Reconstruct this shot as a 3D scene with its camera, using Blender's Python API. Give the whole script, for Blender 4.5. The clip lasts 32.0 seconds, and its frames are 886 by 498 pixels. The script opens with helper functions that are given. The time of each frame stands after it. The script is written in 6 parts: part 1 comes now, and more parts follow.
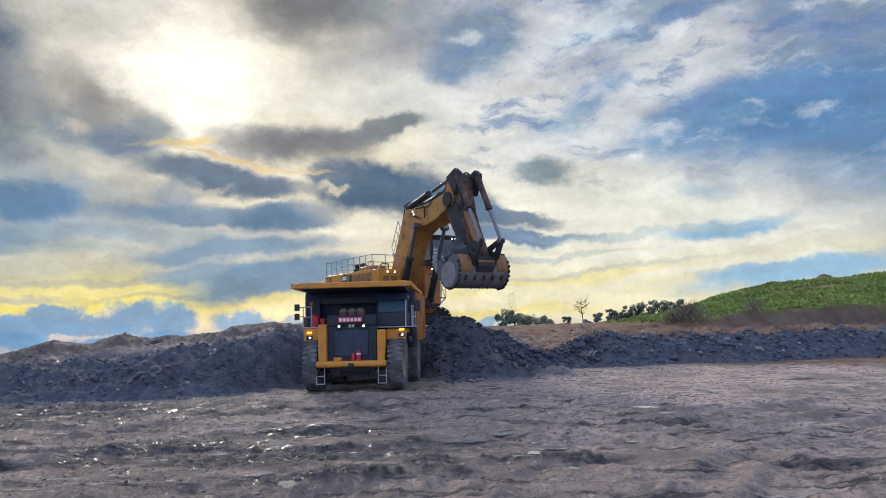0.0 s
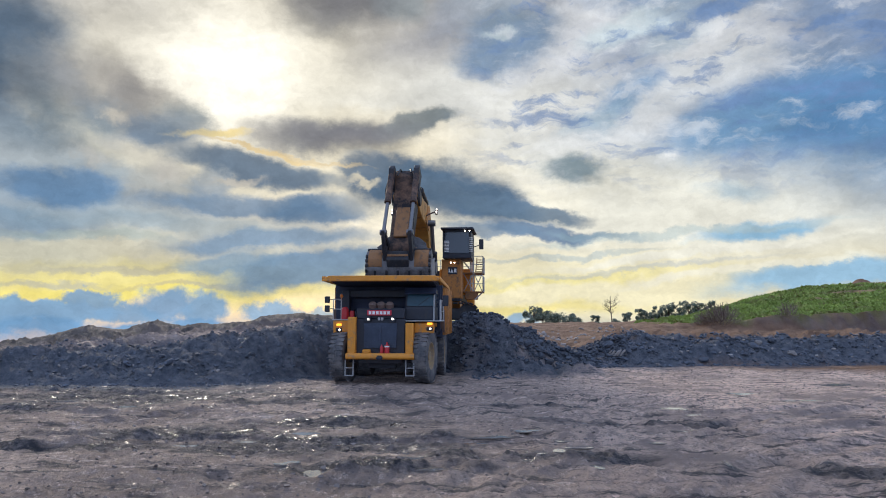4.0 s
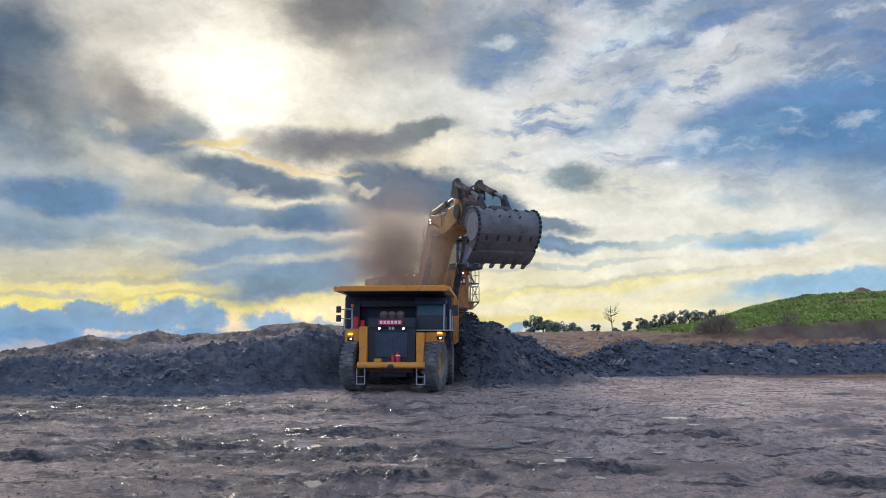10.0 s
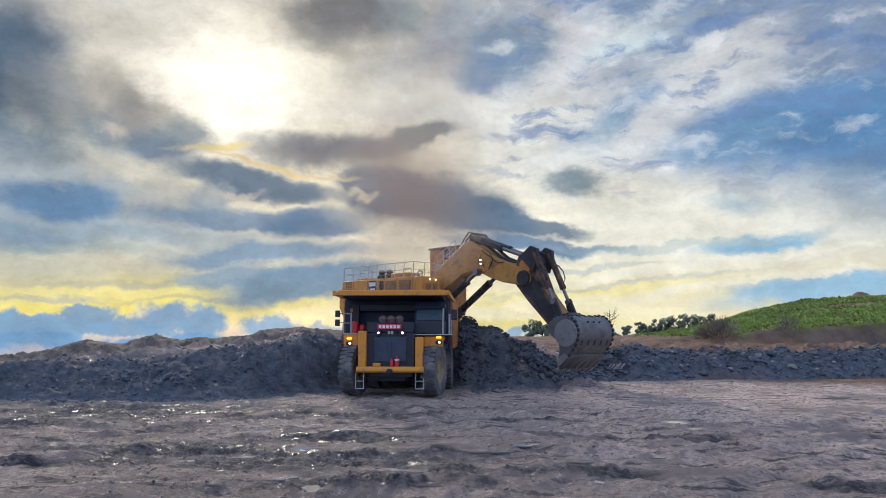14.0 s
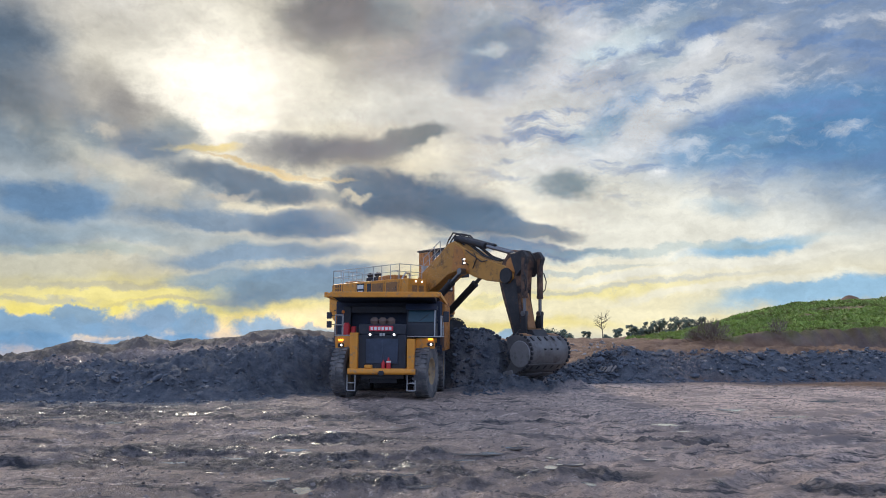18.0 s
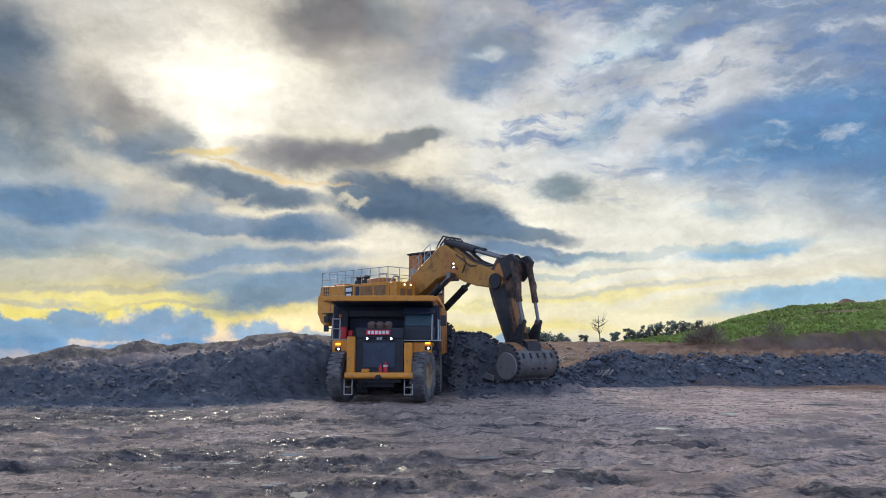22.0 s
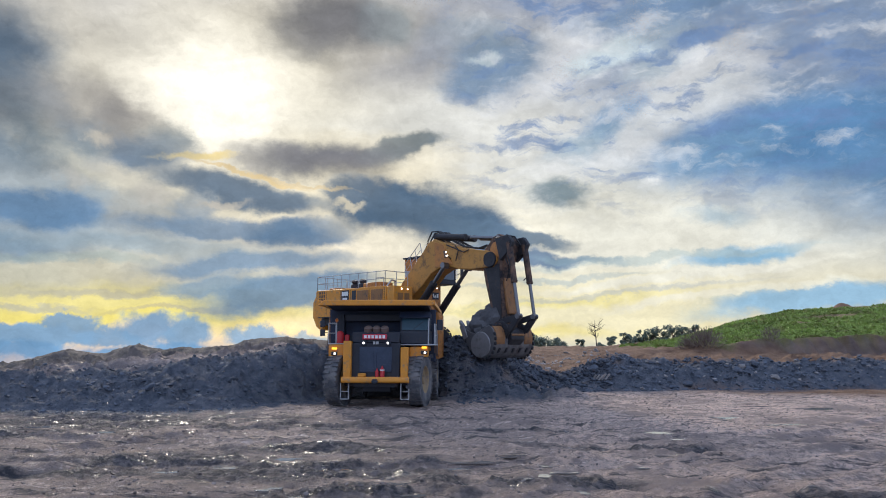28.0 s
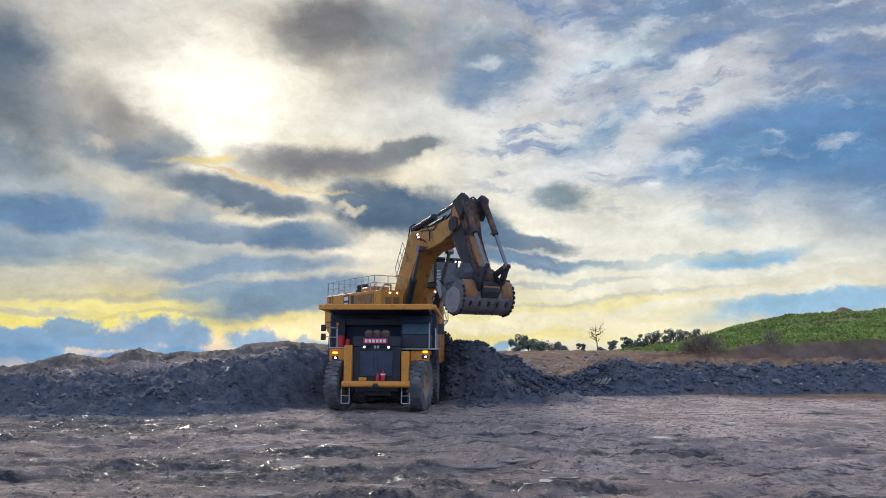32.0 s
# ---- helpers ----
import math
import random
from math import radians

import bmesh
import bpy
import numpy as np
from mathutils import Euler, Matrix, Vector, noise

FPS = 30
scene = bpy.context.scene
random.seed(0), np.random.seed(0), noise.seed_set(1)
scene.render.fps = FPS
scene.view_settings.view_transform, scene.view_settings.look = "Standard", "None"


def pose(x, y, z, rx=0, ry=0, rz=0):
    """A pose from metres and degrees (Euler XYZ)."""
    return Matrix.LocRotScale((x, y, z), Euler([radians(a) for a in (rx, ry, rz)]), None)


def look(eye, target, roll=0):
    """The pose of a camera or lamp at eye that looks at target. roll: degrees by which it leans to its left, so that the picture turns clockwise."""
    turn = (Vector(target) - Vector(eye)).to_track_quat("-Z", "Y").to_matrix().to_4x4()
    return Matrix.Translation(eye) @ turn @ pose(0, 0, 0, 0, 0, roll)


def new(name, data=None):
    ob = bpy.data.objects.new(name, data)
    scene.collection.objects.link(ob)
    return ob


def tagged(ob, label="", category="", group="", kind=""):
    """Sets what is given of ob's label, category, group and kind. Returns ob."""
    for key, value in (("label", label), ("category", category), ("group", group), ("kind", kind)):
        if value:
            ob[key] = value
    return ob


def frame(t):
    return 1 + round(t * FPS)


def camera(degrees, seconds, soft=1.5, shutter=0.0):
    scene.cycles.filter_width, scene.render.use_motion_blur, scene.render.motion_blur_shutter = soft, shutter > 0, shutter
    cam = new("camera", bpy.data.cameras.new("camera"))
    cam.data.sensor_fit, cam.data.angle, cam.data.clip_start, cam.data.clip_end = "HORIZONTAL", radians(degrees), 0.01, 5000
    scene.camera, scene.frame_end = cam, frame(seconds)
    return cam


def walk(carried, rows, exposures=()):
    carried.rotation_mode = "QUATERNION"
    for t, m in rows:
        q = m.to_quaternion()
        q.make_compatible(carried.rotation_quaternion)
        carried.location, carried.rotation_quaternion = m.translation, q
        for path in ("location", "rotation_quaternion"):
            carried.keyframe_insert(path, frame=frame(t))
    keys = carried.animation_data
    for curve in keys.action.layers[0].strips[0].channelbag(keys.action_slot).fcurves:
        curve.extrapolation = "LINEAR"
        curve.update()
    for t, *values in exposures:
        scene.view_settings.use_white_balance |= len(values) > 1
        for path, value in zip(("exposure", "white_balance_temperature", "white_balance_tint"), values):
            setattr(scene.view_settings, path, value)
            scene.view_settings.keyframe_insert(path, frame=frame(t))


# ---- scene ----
# One camera held by hand at a standing truck's cab height; it only turns.
cam = camera(62, 32.0, 1.0)
EYE = (0.0, 0.0, 3.2)


def view(yaw, pitch, roll):
    turn = Matrix.Rotation(radians(yaw), 4, "Z") @ Matrix.Rotation(radians(pitch), 4, "X")
    return Matrix.Translation(EYE) @ turn @ Matrix.Rotation(radians(roll), 4, "Y") @ Matrix.Rotation(radians(90), 4, "X")


walk(cam, [(t, view(a, b, c)) for t, a, b, c in (
    (0, -2.219, 5.791, 1.417), (0.5, -1.886, 5.656, 1.163), (1, -1.502, 5.513, 0.831), (1.5, -1.090, 5.393, 0.481),
    (2, -0.708, 5.319, 0.203), (2.5, -0.388, 5.303, 0.031), (3, -0.148, 5.334, -0.057), (3.5, 0.018, 5.390, -0.095),
    (5.5, 0.115, 5.560, -0.121), (6, 0.116, 5.620, -0.059), (6.5, 0.122, 5.690, -0.022), (7, 0.138, 5.759, -0.012),
    (7.5, 0.155, 5.828, -0.004), (8, 0.161, 5.905, 0.008), (8.5, 0.151, 5.982, 0.013), (9, 0.130, 6.051, 0.012),
    (9.5, 0.104, 6.108, 0.001), (10, 0.079, 6.155, -0.027), (10.5, 0.052, 6.202, -0.053), (11, 0.021, 6.249, -0.051),
    (11.5, 0.006, 6.290, -0.043), (12, 0.006, 6.329, -0.041), (12.5, 0.005, 6.364, -0.035), (13, 0.007, 6.399, -0.054),
    (13.5, 0.007, 6.448, -0.054), (14, 0.002, 6.489, -0.019), (14.5, -0.001, 6.505, -0.003), (16.5, -0.294, 6.539, -0.135),
    (17, -0.431, 6.554, -0.218), (17.5, -0.541, 6.592, -0.220), (18, -0.611, 6.644, -0.204), (18.5, -0.646, 6.698, -0.185),
    (19, -0.664, 6.753, -0.146), (19.5, -0.681, 6.804, -0.115), (20, -0.701, 6.844, -0.106), (20.5, -0.721, 6.867, -0.116),
    (21, -0.744, 6.874, -0.123), (21.5, -0.782, 6.891, -0.121), (22, -0.835, 6.939, -0.124), (22.5, -0.894, 7.003, -0.129),
    (23, -0.955, 7.069, -0.130), (23.5, -1.017, 7.141, -0.123), (24, -1.068, 7.215, -0.110), (24.5, -1.094, 7.267, -0.100),
    (25, -1.098, 7.284, -0.095), (25.5, -1.093, 7.284, -0.094), (27.5, -1.106, 7.268, -0.145), (28, -1.101, 7.274, -0.124),
    (28.5, -1.102, 7.284, -0.108), (29, -1.098, 7.303, -0.111), (29.5, -1.093, 7.336, -0.138), (30, -1.098, 7.375, -0.153),
    (30.5, -1.117, 7.423, -0.136), (31, -1.130, 7.489, -0.143), (31.5, -1.101, 7.553, -0.167), (32, -1.036, 7.595, -0.146))], exposures=[(0.0, 0.0, 6380, 11), (32.0, 0.0, 6380, 11)])

# ---- sky and sun ----
SUN_AZ, SUN_EL = -16.6, 18.4   # degrees from straight ahead (+ to the right), above the horizon


def lin(r, g, b):
    return tuple(((c / 255 + 0.055) / 1.055) ** 2.4 if c > 10 else c / 3295 for c in (r, g, b)) + (1.0,)


world = bpy.data.worlds.new("world")
scene.world = world
world.use_nodes = True
wn, wl = world.node_tree.nodes, world.node_tree.links
wn.clear()


def wnode(kind):
    return wn.new(kind)


def wmath(op, a, b=None):
    n = wnode("ShaderNodeMath")
    n.operation = op
    for i, v in enumerate((a, b)):
        if v is None:
            continue
        if isinstance(v, (int, float)):
            n.inputs[i].default_value = v
        else:
            wl.new(v, n.inputs[i])
    return n.outputs[0]


def wvec(op, a, b=None, scale=None):
    n = wnode("ShaderNodeVectorMath")
    n.operation = op
    for i, v in enumerate((a, b)):
        if v is None:
            continue
        if isinstance(v, tuple):
            n.inputs[i].default_value = v
        else:
            wl.new(v, n.inputs[i])
    if scale is not None:
        n.inputs["Scale"].default_value = scale
    return n.outputs["Value"] if op == "LENGTH" else n.outputs[0]


def wnoise(vec, scale, detail=4.0, rough=0.55):
    n = wnode("ShaderNodeTexNoise")
    wl.new(vec, n.inputs["Vector"])
    n.inputs["Scale"].default_value, n.inputs["Detail"].default_value, n.inputs["Roughness"].default_value = scale, detail, rough
    return n


geo = wnode("ShaderNodeTexCoord")
sep = wnode("ShaderNodeSeparateXYZ")
wl.new(geo.outputs["Generated"], sep.inputs[0])
deg = 180 / math.pi
az = wmath("MULTIPLY", wmath("ARCTAN2", sep.outputs[0], sep.outputs[1]), deg)
el = wmath("MULTIPLY", wmath("ARCSINE", sep.outputs[2]), deg)
comb = wnode("ShaderNodeCombineXYZ")
wl.new(az, comb.inputs[0])
wl.new(el, comb.inputs[1])
flat = comb.outputs[0]
# the air pulls the clouds into streaks and tufts
streaky = wvec("MULTIPLY", flat, (0.7, 1.0, 1.0))


def warped(vec, scale, amount, detail, rough=0.6):
    n = wnoise(vec, scale, detail, rough)
    off = wvec("SUBTRACT", n.outputs["Color"], (0.5, 0.5, 0.5))
    return wvec("ADD", flat, wvec("MULTIPLY", off, amount))


warps = [warped(streaky, 0.2, (3.0, 2.0, 0.0), 2.0),
         warped(streaky, 0.26, (5.4, 3.4, 0.0), 12.0, 0.64),
         warped(flat, 0.7, (3.0, 2.4, 0.0), 9.0, 0.6)]

sky_tex = wnode("ShaderNodeTexSky")
sky_tex.sky_type, sky_tex.sun_disc = "NISHITA", False
sky_tex.sun_elevation, sky_tex.sun_rotation = radians(SUN_EL), radians(SUN_AZ)
sky_tex.air_density, sky_tex.dust_density = 1.2, 1.5
clear = wvec("SCALE", sky_tex.outputs[0], scale=0.10)
ramp = wnode("ShaderNodeValToRGB")
wl.new(wmath("ADD", wmath("MULTIPLY", el, 1 / 60), 0.2), ramp.inputs[0])
# the last two stops lie above the view, brightened as added fill
stops = [(0.0, (128, 160, 200)), (0.19, (140, 172, 208)), (0.215, (240, 226, 172)), (0.30, (218, 214, 196)),
         (0.42, (168, 178, 192)), (0.66, (140, 158, 190)), (0.85, (182, 208, 246)), (1.0, (214, 240, 284))]
ramp.color_ramp.elements[0].position, ramp.color_ramp.elements[0].color = stops[0][0], lin(*stops[0][1])
ramp.color_ramp.elements[1].position, ramp.color_ramp.elements[1].color = stops[-1][0], lin(*stops[-1][1])
for pos, c in stops[1:-1]:
    ramp.color_ramp.elements.new(pos).color = lin(*c)
mix = wnode("ShaderNodeMix")
mix.data_type = "RGBA"
mix.inputs[0].default_value = 0.85
wl.new(clear, mix.inputs[6])
wl.new(ramp.outputs[0], mix.inputs[7])
sky = mix.outputs[2]


def cloud(u, v, ru, rv, tilt, colour, dense, soft, warp, rim=0.0):
    """One bank of cloud: centre and half-widths in degrees, its tilt, its colour, how dense and how soft-edged it is."""
    global sky
    if colour[2] - colour[0] > 12:
        colour = (colour[0] - 4, colour[1] + 4, colour[2])
    m = wnode("ShaderNodeMapping")
    m.vector_type = "TEXTURE"
    # clouds are worked out one after another, from the back to the front
    tie = wnode("ShaderNodeVectorMath")
    tie.operation = "MULTIPLY_ADD"
    wl.new(sky, tie.inputs[0])
    tie.inputs[1].default_value = (1e-6, 1e-6, 1e-6)
    wl.new(warps[warp], tie.inputs[2])
    wl.new(tie.outputs[0], m.inputs[0])
    m.inputs["Location"].default_value = (u, v, 0)
    m.inputs["Rotation"].default_value = (0, 0, radians(tilt))
    m.inputs["Scale"].default_value = (ru, rv, 1)
    far = wvec("LENGTH", m.outputs[0])
    if rim:
        # the low sun lights the thin edge
        e = wnode("ShaderNodeMapRange")
        e.interpolation_type = "SMOOTHSTEP"
        wl.new(far, e.inputs["Value"])
        e.inputs["From Min"].default_value, e.inputs["From Max"].default_value = 1.5 + soft, 1.0 + 0.3 * soft
        e.inputs["To Min"].default_value, e.inputs["To Max"].default_value = 0.0, rim
        y = wnode("ShaderNodeMix")
        y.data_type = "RGBA"
        wl.new(e.outputs[0], y.inputs[0])
        wl.new(sky, y.inputs[6])
        y.inputs[7].default_value = lin(252, 240, 208)
        sky = y.outputs[2]
    r = wnode("ShaderNodeMapRange")
    r.interpolation_type = "SMOOTHSTEP"
    wl.new(far, r.inputs["Value"])
    r.inputs["From Min"].default_value, r.inputs["From Max"].default_value = 1 + soft * 0.6, max(0.0, 1 - soft)
    r.inputs["To Min"].default_value, r.inputs["To Max"].default_value = 0.0, dense
    x = wnode("ShaderNodeMix")
    x.data_type = "RGBA"
    wl.new(r.outputs[0], x.inputs[0])
    wl.new(sky, x.inputs[6])
    x.inputs[7].default_value = lin(*colour)
    sky = x.outputs[2]


cloud(33.3, 12.8, 17.64, 6.16, 0, (106,142,188), .95, .7, 1)
cloud(27.0, 22.7, 15.30, 3.25, 0, (140,152,182), .8, .7, 1)
cloud(-3.8, 22.7, 18.94, 3.63, 0, (164,167,172), .8, .8, 1)
cloud(-16.8, 16.7, 21.34, 11.37, 0, (238,231,210), .95, 1.1, 1)
cloud(-26.8, 20.5, 8.01, 4.79, 0, (188,188,188), .8, .8, 1)
cloud(1.6, 15.7, 14.76, 4.70, 0, (238,238,230), .88, .7, 1)
cloud(12.9, 8.5, 20.07, 4.70, -5, (252,250,234), .92, .7, 1)
cloud(9.8, 21.7, 6.64, 2.42, 25, (228,231,234), .85, .5, 1)
cloud(6.6, 19.8, 2.69, 1.07, 40, (224,228,232), .8, .4, 1)
cloud(15.4, 22.0, 4.67, 1.18, 15, (214,220,228), .8, .4, 1)
cloud(21.1, 19.5, 6.73, 1.56, 20, (222,224,224), .85, .35, 1)
cloud(19.4, 17.3, 4.83, 1.36, 20, (224,228,228), .7, .5, 1)
cloud(25.8, 20.0, 2.22, 1.12, -20, (200,204,212), .7, .5, 1)
cloud(16.9, 16.3, 9.49, 2.04, 20, (222,227,230), .7, .6, 1)
cloud(4.8, 20.9, 4.6, 2.2, 12, (130,148,180), .9, .4, 1)
cloud(2.1, 22.8, 5.47, 1.62, 5, (150,160,180), .7, .5, 1)
cloud(18.4, 22.5, 2.47, 0.92, 0, (150,160,184), .7, .5, 1)
cloud(14.8, 17.2, 3.2, 1.0, 20, (124,154,196), .85, .7, 1)
cloud(12.2, 15.5, 3.01, 0.92, 25, (156,176,200), .7, .8, 1)
cloud(31.8, 19.6, 5.29, 4.25, 0, (146,154,184), .6, .8, 1)
cloud(27.0, 14.6, 9.2, 2.5, 8, (102,138,186), .9, .6, 0)
cloud(22.0, 13.8, 5.02, 1.60, 10, (128,158,196), .7, .6, 1)
cloud(-29.4, 9.9, 9.48, 4.95, 0, (146,164,192), .85, .7, 1)
cloud(-22.5, 9.3, 9.86, 3.64, 0, (160,170,184), .6, .8, 1)
cloud(-20.4, 3.7, 19.97, 2.87, 0, (208,206,184), .85, .8, 1)
cloud(-21.9, 2.8, 19.56, 1.38, 2, (248,234,150), .9, .7, 1)
cloud(-24.1, 1.8, 15.30, 0.62, 3, (255,238,128), .8, .7, 1)
cloud(-24.0, 3.5, 7.0, 0.3, 2, (196,192,172), .75, .6, 1)
cloud(-18.5, 2.6, 6.0, 0.22, 5, (205,196,160), .7, .6, 1)
cloud(-28.0, 2.4, 4.0, 0.25, 0, (190,190,176), .7, .6, 1)
cloud(-8.0, 3.0, 9.45, 1.13, 10, (250,232,150), .85, .7, 1)
cloud(9.4, 2.1, 17.78, 3.01, 0, (254,246,208), .92, .7, 1)
cloud(8.5, 3.0, 11.13, 0.39, 4, (252,240,170), .9, .7, 1)
cloud(5.1, 0.6, 9.51, 0.61, 3, (252,236,150), .8, .7, 1)
cloud(23.2, 6.4, 4.48, 0.81, 8, (142,190,230), .85, .5, 1)
cloud(28.1, 3.1, 8.20, 1.08, 6, (146,190,230), .85, .5, 1)
cloud(19.7, 4.9, 11.69, 0.37, 6, (248,246,230), .8, .5, 1)
cloud(22.7, 3.6, 9.71, 0.32, 6, (250,246,224), .8, .5, 1)
cloud(17.0, 6.3, 12.10, 0.34, 4, (196,206,210), .6, .6, 1)
cloud(13.6, 3.6, 10.77, 0.21, 5, (200,206,206), .6, .6, 1)
cloud(9.4, 4.7, 6.85, 0.26, 4, (188,196,204), .6, .5, 1)
cloud(-30.8, 17.6, 4.3, 4.9, -14, (84,100,130), .95, .6, 1, .2)
cloud(-30.0, 13.2, 3.6, 1.8, 0, (138,148,166), .75, .7, 1)
cloud(-28.0, 15.5, 2.47, 1.89, -30, (120,128,142), .85, .4, 1, .3)
cloud(-23.6, 15.4, 1.90, 1.34, -25, (112,120,138), .85, .35, 1, .5)
cloud(-25.3, 13.1, 2.57, 1.57, -30, (132,140,154), .8, .45, 1)
cloud(-21.2, 13.9, 2.19, 1.21, -20, (104,118,148), .9, .35, 1, .5)
cloud(-20.7, 12.3, 4.31, 1.06, -8, (98,120,158), .9, .4, 1, .2)
cloud(-18.8, 14.1, 1.61, 0.90, -30, (104,116,146), .85, .35, 1, .6)
cloud(-27.7, 9.3, 4.54, 1.40, 0, (104,134,176), .85, .4, 1)
cloud(-30.2, 6.4, 4.63, 0.99, 0, (128,152,184), .7, .5, 1)
cloud(-29.8, 4.5, 4.98, 1.52, 0, (198,198,180), .6, .8, 1)
cloud(-14.3, 11.3, 6.6, 1.25, -6, (116,128,152), .95, .4, 1, .6)
cloud(-9.9, 11.2, 2.60, 0.60, -12, (160,164,174), .7, .5, 1)
cloud(-21.4, 9.8, 2.32, 1.87, 0, (172,174,170), .75, .45, 1)
cloud(-17.8, 10.0, 2.02, 1.08, 20, (120,138,168), .7, .5, 1)
cloud(-15.3, 8.6, 7.84, 0.93, 0, (118,140,174), .85, .45, 1)
cloud(-9.4, 8.5, 4.4, 1.3, 4, (108,130,164), .92, .35, 1)
cloud(-13.6, 5.9, 8.33, 0.94, 4, (122,148,184), .85, .5, 1)
cloud(-10.6, 3.8, 7.21, 1.38, 8, (118,146,184), .88, .4, 1)
cloud(-16.4, 4.2, 3.64, 0.76, 4, (130,154,186), .8, .5, 1)
cloud(-20.5, 7.0, 11.63, 0.82, 0, (150,166,186), .6, .6, 1)
cloud(-26.1, 5.9, 5.71, 0.39, 0, (170,180,184), .6, .6, 1)
cloud(-3.2, 21.8, 6.4, 2.7, 8, (156,158,166), .75, .7, 1)
cloud(-8.2, 23.9, 4.6, 2.3, 8, (110,112,118), .9, .55, 1, .2)
cloud(-10.1, 22.1, 2.66, 1.20, 20, (140,140,140), .75, .5, 1)
cloud(-3.8, 24.3, 2.74, 1.59, 0, (150,156,168), .7, .5, 1)
cloud(-9.1, 14.1, 7.00, 1.36, 0, (108,112,124), .96, .5, 1, .6)
cloud(-2.4, 14.9, 3.59, 0.94, 12, (120,126,138), .9, .35, 1)
cloud(-13.8, 13.5, 1.69, 0.59, -25, (130,130,136), .8, .4, 1)
cloud(-0.4, 10.1, 7.4, 2.3, -10, (96,112,140), .97, .4, 1, .3)
cloud(-4.0, 11.4, 3.9, 1.6, -14, (94,110,140), .96, .4, 1, .3)
cloud(-2.6, 10.7, 5.4, 2.1, -6, (94,111,140), .97, .35, 1)
cloud(2.8, 9.3, 4.8, 1.5, -10, (98,114,142), .95, .35, 1)
cloud(6.0, 8.6, 5.70, 0.78, -10, (108,124,150), .9, .3, 1)
cloud(-2.2, 10.6, 4.89, 1.31, -16, (100,113,138), .92, .6, 1)
cloud(-6.4, 11.3, 1.76, 0.61, -20, (112,124,148), .85, .35, 1)
cloud(10.2, 11.4, 2.25, 1.12, -8, (126,138,152), .92, .6, 1)
cloud(7.7, 6.8, 4.77, 0.78, -8, (108,130,166), .9, .3, 1)
cloud(11.2, 6.4, 3.40, 0.34, -6, (150,168,188), .75, .5, 1)
cloud(3.8, 7.0, 3.96, 0.53, -4, (124,142,172), .8, .4, 1)
cloud(21.5, 9.4, 2.16, 0.73, 0, (166,184,204), .7, .8, 1)
cloud(17.4, 12.3, 1.06, 0.37, 0, (244,244,240), .7, .9, 1)
cloud(-16.9, 17.7, 10.76, 6.06, 0, (252,245,222), .85, 1.2, 1)
cloud(-16.9, 17.9, 4.9, 3.9, 0, (290,284,266), 1, 1.5, 1)
cloud(-31.4, 17.6, 3.6, 4.2, -14, (86,100,126), .72, .7, 1)
cloud(-23.6, 16.3, 2.6, 1.5, -30, (140,136,136), .7, .9, 1)
cloud(-21.6, 13.7, 3.2, 1.3, -18, (100,120,152), .85, .7, 1)
cloud(-19.6, 15.0, 2.2, 0.9, -20, (128,132,142), .75, .7, 1)
cloud(-25.2, 14.6, 2.2, 1.3, -25, (130,140,158), .75, .5, 1)
cloud(-27.2, 16.6, 2.6, 1.9, -25, (150,152,158), .6, .9, 1)
cloud(-8.2, 23.8, 4.8, 2.2, 10, (122,122,126), .8, .9, 1)
cloud(-14.3, 11.3, 6.4, 1.15, -6, (116,127,150), .9, .4, 1)
cloud(-8.8, 14.2, 6.8, 1.3, 2, (120,121,131), .82, .7, 1)
cloud(-17.8, 13.7, 2.61, 0.37, 4, (255,232,165), .9, .5, 1)
cloud(-13.8, 12.7, 4.64, 0.21, -8, (244,216,160), .8, .5, 1)
cloud(-9.9, 12.4, 3.91, 0.17, -8, (236,214,170), .7, .5, 1)
cloud(-29.5, 0.4, 6.61, 0.95, 0, (138,172,212), .95, .3, 2)
cloud(-25.8, 1.1, 1.91, 0.95, 0, (144,170,204), .95, .22, 2)
cloud(-20.6, 0.9, 2.14, 1.25, 0, (140,168,206), .95, .4, 2)
cloud(-17.9, 0.7, 1.74, 1.35, 0, (142,170,206), .95, .4, 2)
cloud(-22.9, 0.3, 2.22, 0.85, 0, (140,170,208), .9, .3, 2)
cloud(-13.0, 0.3, 2.48, 0.95, 0, (146,176,212), .9, .3, 2)
cloud(-9.7, 0.2, 2.12, 0.51, 0, (168,188,212), .8, .4, 2)
cloud(5.7, -0.0, 1.90, 0.47, 0, (146,178,214), .85, .4, 2)
cloud(-23.9, -0.6, 15.25, 0.63, 0, (130,166,210), .95, .5, 1)
cloud(13.7, 23.0, 1.73, 0.47, 20, (232,236,238), .8, .7, 2)
cloud(20.4, 20.9, 2.41, 0.62, 12, (236,238,238), .8, .7, 2)
cloud(23.9, 19.8, 1.52, 0.53, -10, (222,226,230), .7, .8, 2)
cloud(4.4, 21.7, 1.36, 0.41, 10, (206,212,220), .7, .8, 2)
cloud(17.5, 20.4, 2.90, 1.03, 15, (190,196,206), .6, .8, 2)
cloud(-24.5, 14.3, 0.97, 0.71, -20, (222,214,196), .8, .8, 2)
cloud(-26.0, 11.4, 1.66, 0.63, -15, (196,194,186), .7, .8, 2)
cloud(-20.7, 10.6, 1.33, 0.82, 0, (204,200,190), .75, .8, 2)
cloud(-6.4, 10.6, 1.32, 0.43, -10, (232,222,196), .8, .7, 2)
cloud(-15.8, 10.3, 1.90, 0.34, 4, (214,206,190), .7, .8, 2)
